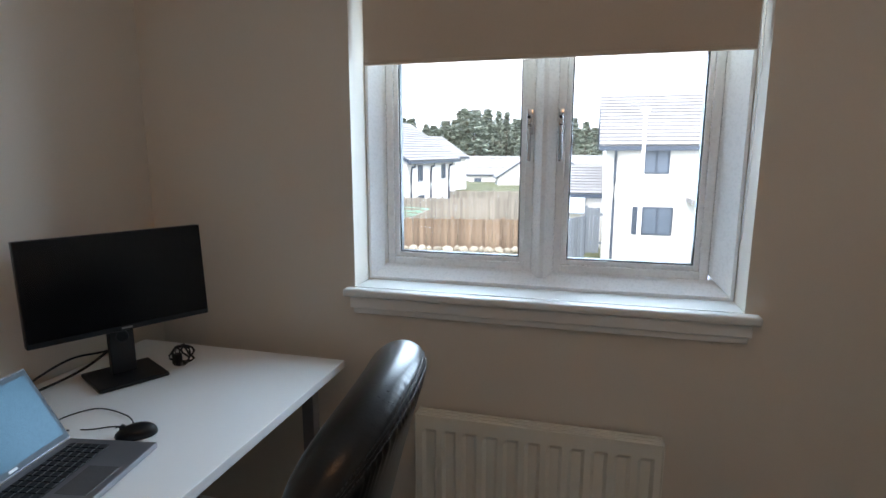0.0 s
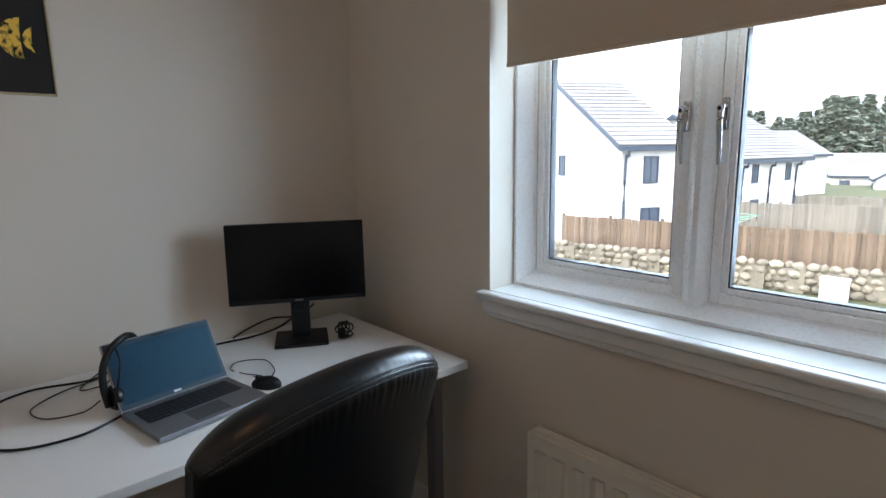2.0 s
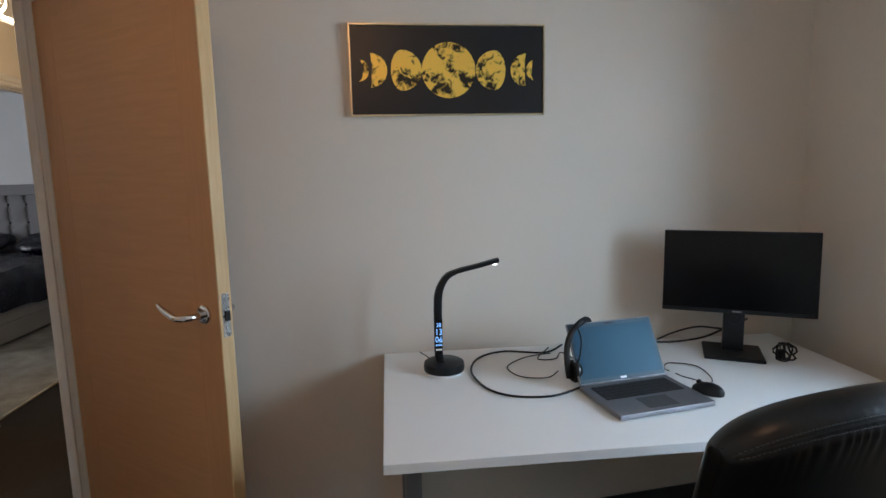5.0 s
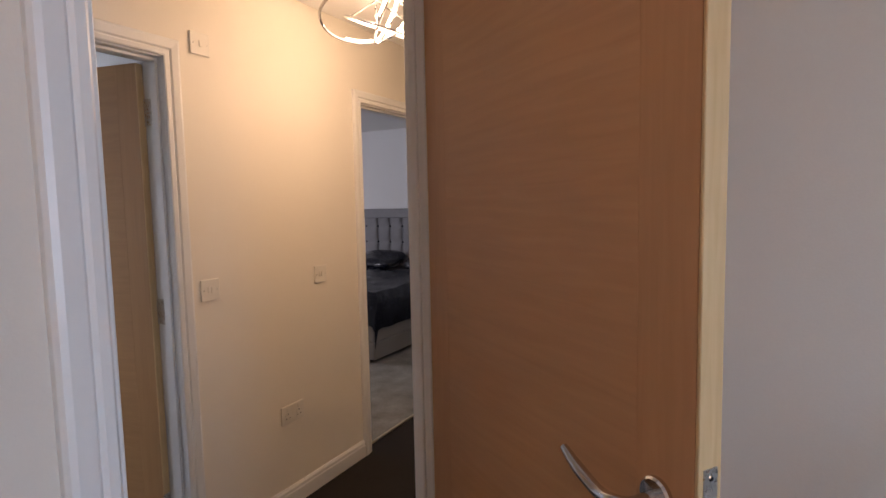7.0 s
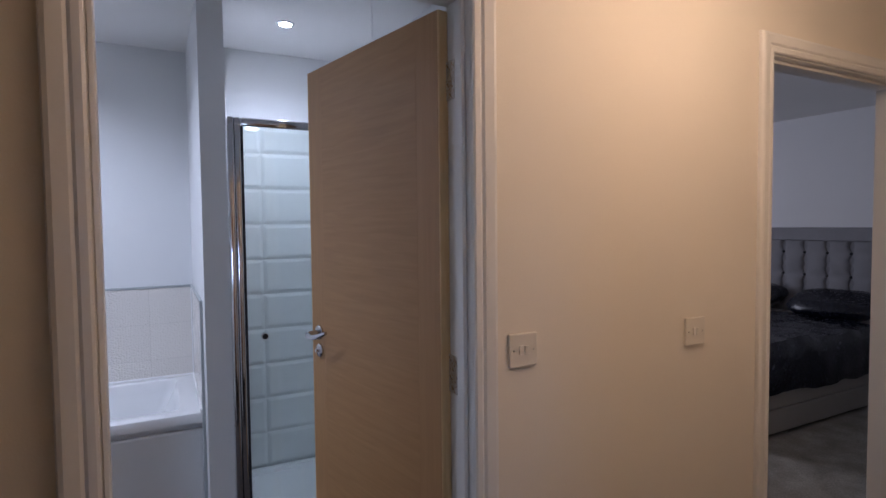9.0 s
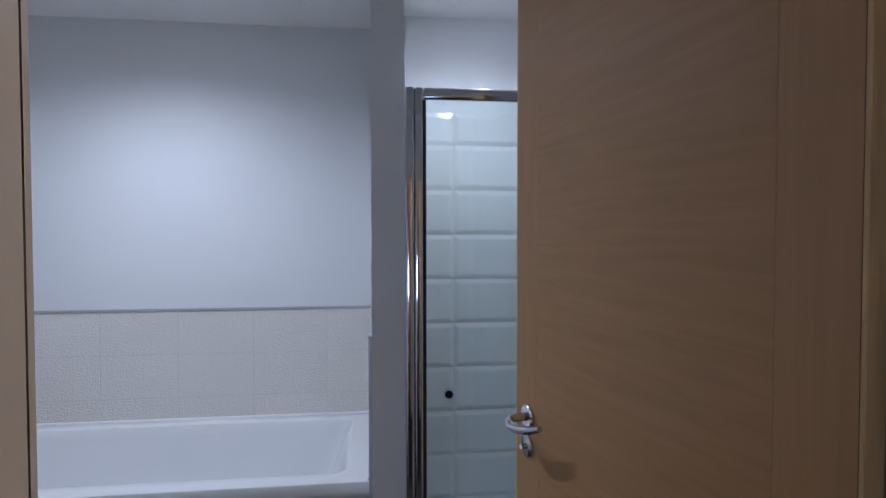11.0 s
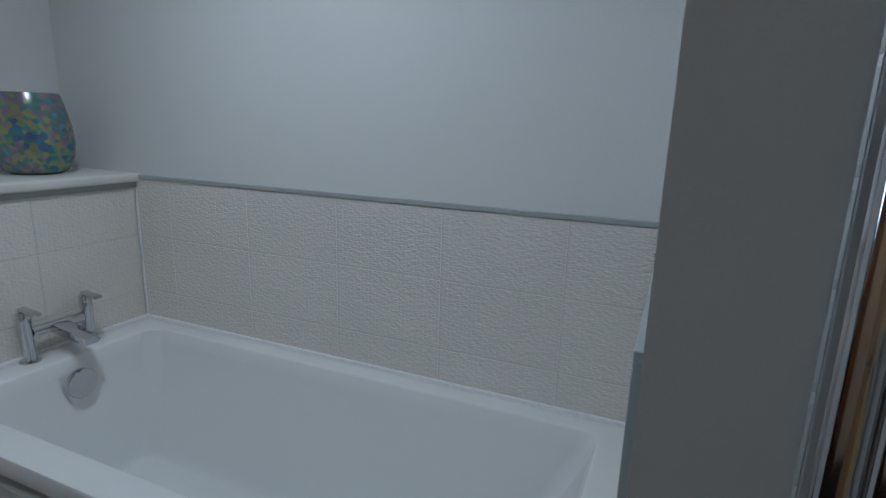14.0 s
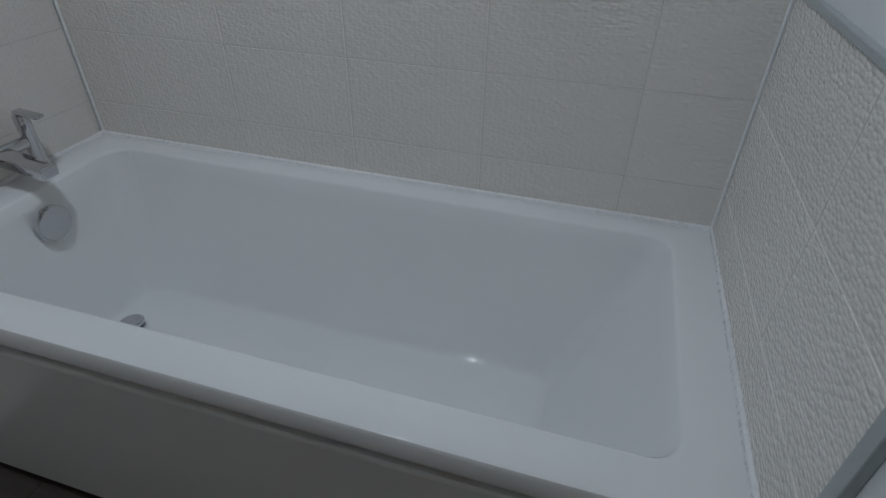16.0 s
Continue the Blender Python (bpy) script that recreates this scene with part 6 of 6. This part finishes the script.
fence("weathered brown close-boarded garden fence", (-12.3, 18.6), (-1.4, 20.6), -1.08, M_FENCE)
fence("slate-blue painted fence at the garden corner", (-1.35, 20.55), (0.0, 21.8), -1.05, M_FENCEB)
fence("slate-blue painted fence beside the house", (0.0, 21.85), (0.62, 21.9), -0.72, M_FENCEB)
fence("grey weathered fence behind the gardens", (-10.6, 25.4), (-2.3, 27.0), -0.85, M_FENCEG)
fence("grey weathered fence further back", (-9.5, 34), (-0.5, 36), -1.1, M_FENCEG)

# dry stone wall: stones nearest the window as pieces
stone_wall = thing("stone_wall", "low dry stone wall of rounded field stones", "stone wall", pose(0, 0, GROUND))
rnd = random.Random(11)
shapes = []
for v in range(6):
    bm = B()
    bmesh.ops.create_icosphere(bm, subdivisions=2, radius=1.0)
    for p in bm.verts:
        p.co *= 1 + 0.28 * noise.noise(p.co * 1.1 + Vector((v * 7.3, 0, 0)))
    shapes.append(mesh_of("stone", bm, M_STONE))
for r in range(4):
    x = -13.2 + rnd.uniform(0, 0.2)
    while x < -0.9:
        w = rnd.uniform(0.22, 0.42)
        f = (x + 13.2) / 12.3
        yy = 17.6 + 2.1 * f
        s = new("stone", rnd.choice(shapes))
        s.parent = stone_wall
        s.matrix_basis = pose(x + w / 2, yy + rnd.uniform(-0.06, 0.06), 0.12 + 0.22 * r + rnd.uniform(-0.03, 0.03), rnd.uniform(-15, 15), rnd.uniform(-15, 15), rnd.uniform(0, 360)) @ Matrix.Diagonal((w * 0.52, w * 0.5, 0.135, 1))
        x += w * 0.93
# core of the wall
bm = B()
for k in range(12):
    f0, f1 = k / 12, (k + 1) / 12
    box(bm, -13.2 + 12.3 * f0, 17.6 + 2.1 * f0 - 0.02, 0, -13.2 + 12.3 * f1, 17.6 + 2.1 * f0 + 0.2, 0.72)
part("core", bm, M_STONE, stone_wall)

shed = thing("garden_shed", "cream timber garden shed with a grey-blue roof", "shed", pose(-2.55, 24.2, GROUND))
bm = B()
box(bm, 0, 0, 0, 2.3, 2.0, 1.75)
part("wall", bm, material("cream_shed_paint", (0.66, 0.64, 0.55), 0.8), shed)
bm = B()
vs = [(-0.15, -0.2, 1.70), (2.45, -0.2, 1.70), (2.45, 1.0, 2.25), (-0.15, 1.0, 2.25), (-0.15, 2.2, 1.70), (2.45, 2.2, 1.70)]
q = [bm.verts.new(v) for v in vs] + [bm.verts.new((v[0], v[1], v[2] - 0.06)) for v in vs]
for f in ((0, 1, 2, 3), (3, 2, 5, 4), (6, 9, 8, 7), (9, 10, 11, 8), (0, 6, 7, 1), (4, 5, 11, 10), (0, 3, 9, 6), (3, 4, 10, 9), (1, 7, 8, 2), (2, 8, 11, 5)):
    bm.faces.new([q[i] for i in f])
part("roof", bm, material("blue_grey_felt", (0.36, 0.42, 0.46), 0.8), shed)
bm = B()
for a in ((0.55, -0.03, 0.75, 0.62, 0.02, 1.35), (1.08, -0.03, 0.75, 1.15, 0.02, 1.35), (0.621, -0.03, 0.75, 1.079, 0.02, 0.8), (0.621, -0.03, 1.3, 1.079, 0.02, 1.35), (0.84, -0.025, 0.801, 0.86, 0.02, 1.299), (0.621, -0.024, 1.04, 0.839, 0.02, 1.06), (0.861, -0.024, 1.04, 1.079, 0.02, 1.06)):
    box(bm, *a)
sw = part("window", bm, M_FASCIA, shed)
bm = B()
box(bm, 0.622, -0.01, 0.802, 1.078, 0.012, 1.298)
part("pane", bm, M_PANE, sw)

lamp_post = thing("street_lamp", "slim white painted lamp post with a flat cap", "street lamp", pose(1.82, 20.6, GROUND))
bm = B()
tube(bm, (0, 0, 0), (0, 0, 5.5), 0.075, 0.055, n=16)
part("pole", bm, M_UPVC, lamp_post, smooth=True)
bm = B()
lathe(bm, [(0, 5.5), (0.07, 5.5), (0.17, 5.62), (0.17, 5.68), (0.05, 5.72), (0, 5.72)], 20)
part("lamp_head", bm, M_UPVC, lamp_post, smooth=True)
utility = thing("utility_box", "small white plastic service box by the stone wall", "utility box", pose(-3.15, 18.6, GROUND))
bm = B()
box(bm, -0.32, -0.18, 0.0, 0.32, 0.18, 0.62, 0.03, 2)
part("body", bm, M_UPVC, utility)
bm = B()
box(bm, -0.345, -0.205, 0.6205, 0.345, 0.205, 0.68, 0.02, 2)
part("lid", bm, M_UPVC, utility)

airer = thing("rotary_airer", "green and white rotary clothes airer in the garden", "clothes airer", pose(-7.6, 22.5, GROUND))
bm = B()
tube(bm, (0, 0, 0), (0, 0, 1.75), 0.025, n=8)
part("pole", bm, M_STEEL, airer)
M_LINE = material("green_line", (0.25, 0.6, 0.45), 0.5)
for k in range(4):
    a = math.pi / 2 * k + 0.4
    bm = B()
    tube(bm, (0, 0, 1.3), (1.1 * math.cos(a), 1.1 * math.sin(a), 1.8), 0.018, n=6)
    part("arm", bm, M_STEEL, airer)
for s in (0.5, 0.75, 1.0):
    bm = B()
    sweep(bm, [(1.1 * s * math.cos(math.pi / 2 * k + 0.4), 1.1 * s * math.sin(math.pi / 2 * k + 0.4), 1.3 + 0.5 * s) for k in range(4)], 0.012, 5, closed=True)
    part("line", bm, M_LINE, airer)


def pine(seed, m):
    rr = random.Random(seed)
    ob = thing("pine_tree", "tall dark green pine, paled by painted haze, edging the woods", "tree", m, group="pines of the far wood")
    h = 1.0
    bm = B()
    tube(bm, (0, 0, 0), (0, 0, h * 0.96), 0.018, 0.004, n=8)
    for k in range(12):
        z = rr.uniform(0.35, 0.9)
        a = rr.uniform(0, 6.28)
        tube(bm, (0, 0, z), (0.13 * (1.1 - z) * math.cos(a) * 1.6, 0.13 * (1.1 - z) * math.sin(a) * 1.6, z + 0.03), 0.005, 0.002, n=5)
    part("trunk", bm, M_BARK, ob)
    verts, faces = [], []
    for k in range(1100):
        z = rr.uniform(0.22, 1.0) ** 0.8
        reach = 0.19 * (1.06 - z) * (0.55 + 0.45 * math.sin(z * 40 + seed) ** 2) + 0.01
        a = rr.uniform(0, 6.28)
        r = reach * rr.uniform(0.3, 1.0)
        c = Vector((r * math.cos(a), r * math.sin(a), z - 0.25 * r))
        s = rr.uniform(0.010, 0.026)
        ax = Vector((rr.uniform(-1, 1), rr.uniform(-1, 1), rr.uniform(-0.5, 0.5))).normalized() * s
        bx = Vector((rr.uniform(-1, 1), rr.uniform(-1, 1), rr.uniform(-1, 1))).normalized() * s * 0.6
        i = len(verts)
        verts += [c - ax, c + bx, c + ax, c - bx]
        faces.append((i, i + 1, i + 2, i + 3))
    me = bpy.data.meshes.new("crown")
    me.from_pydata(verts, [], faces)
    me.materials.append(M_LEAF_HAZED)
    crown = new("crown", me)
    crown.parent = ob
    return ob


pines = [pine(s, pose(-20 - s * 3, 125, GROUND - 2) @ Matrix.Diagonal((13, 13, 13, 1))) for s in range(5)]
rr = random.Random(21)
for k in range(230):
    y = rr.uniform(112, 175)
    x = rr.uniform(-62, 32) * y / 130
    hh = rr.uniform(10.5, 14.5) * (1 + 0.12 * math.sin(x * 0.2))
    t = copy_thing(pines[k % 5], pose(x, y, GROUND - 2, 0, 0, rr.uniform(0, 360)))
    wide = hh * rr.uniform(1.5, 2.3)
    t.scale = (wide, wide, hh)
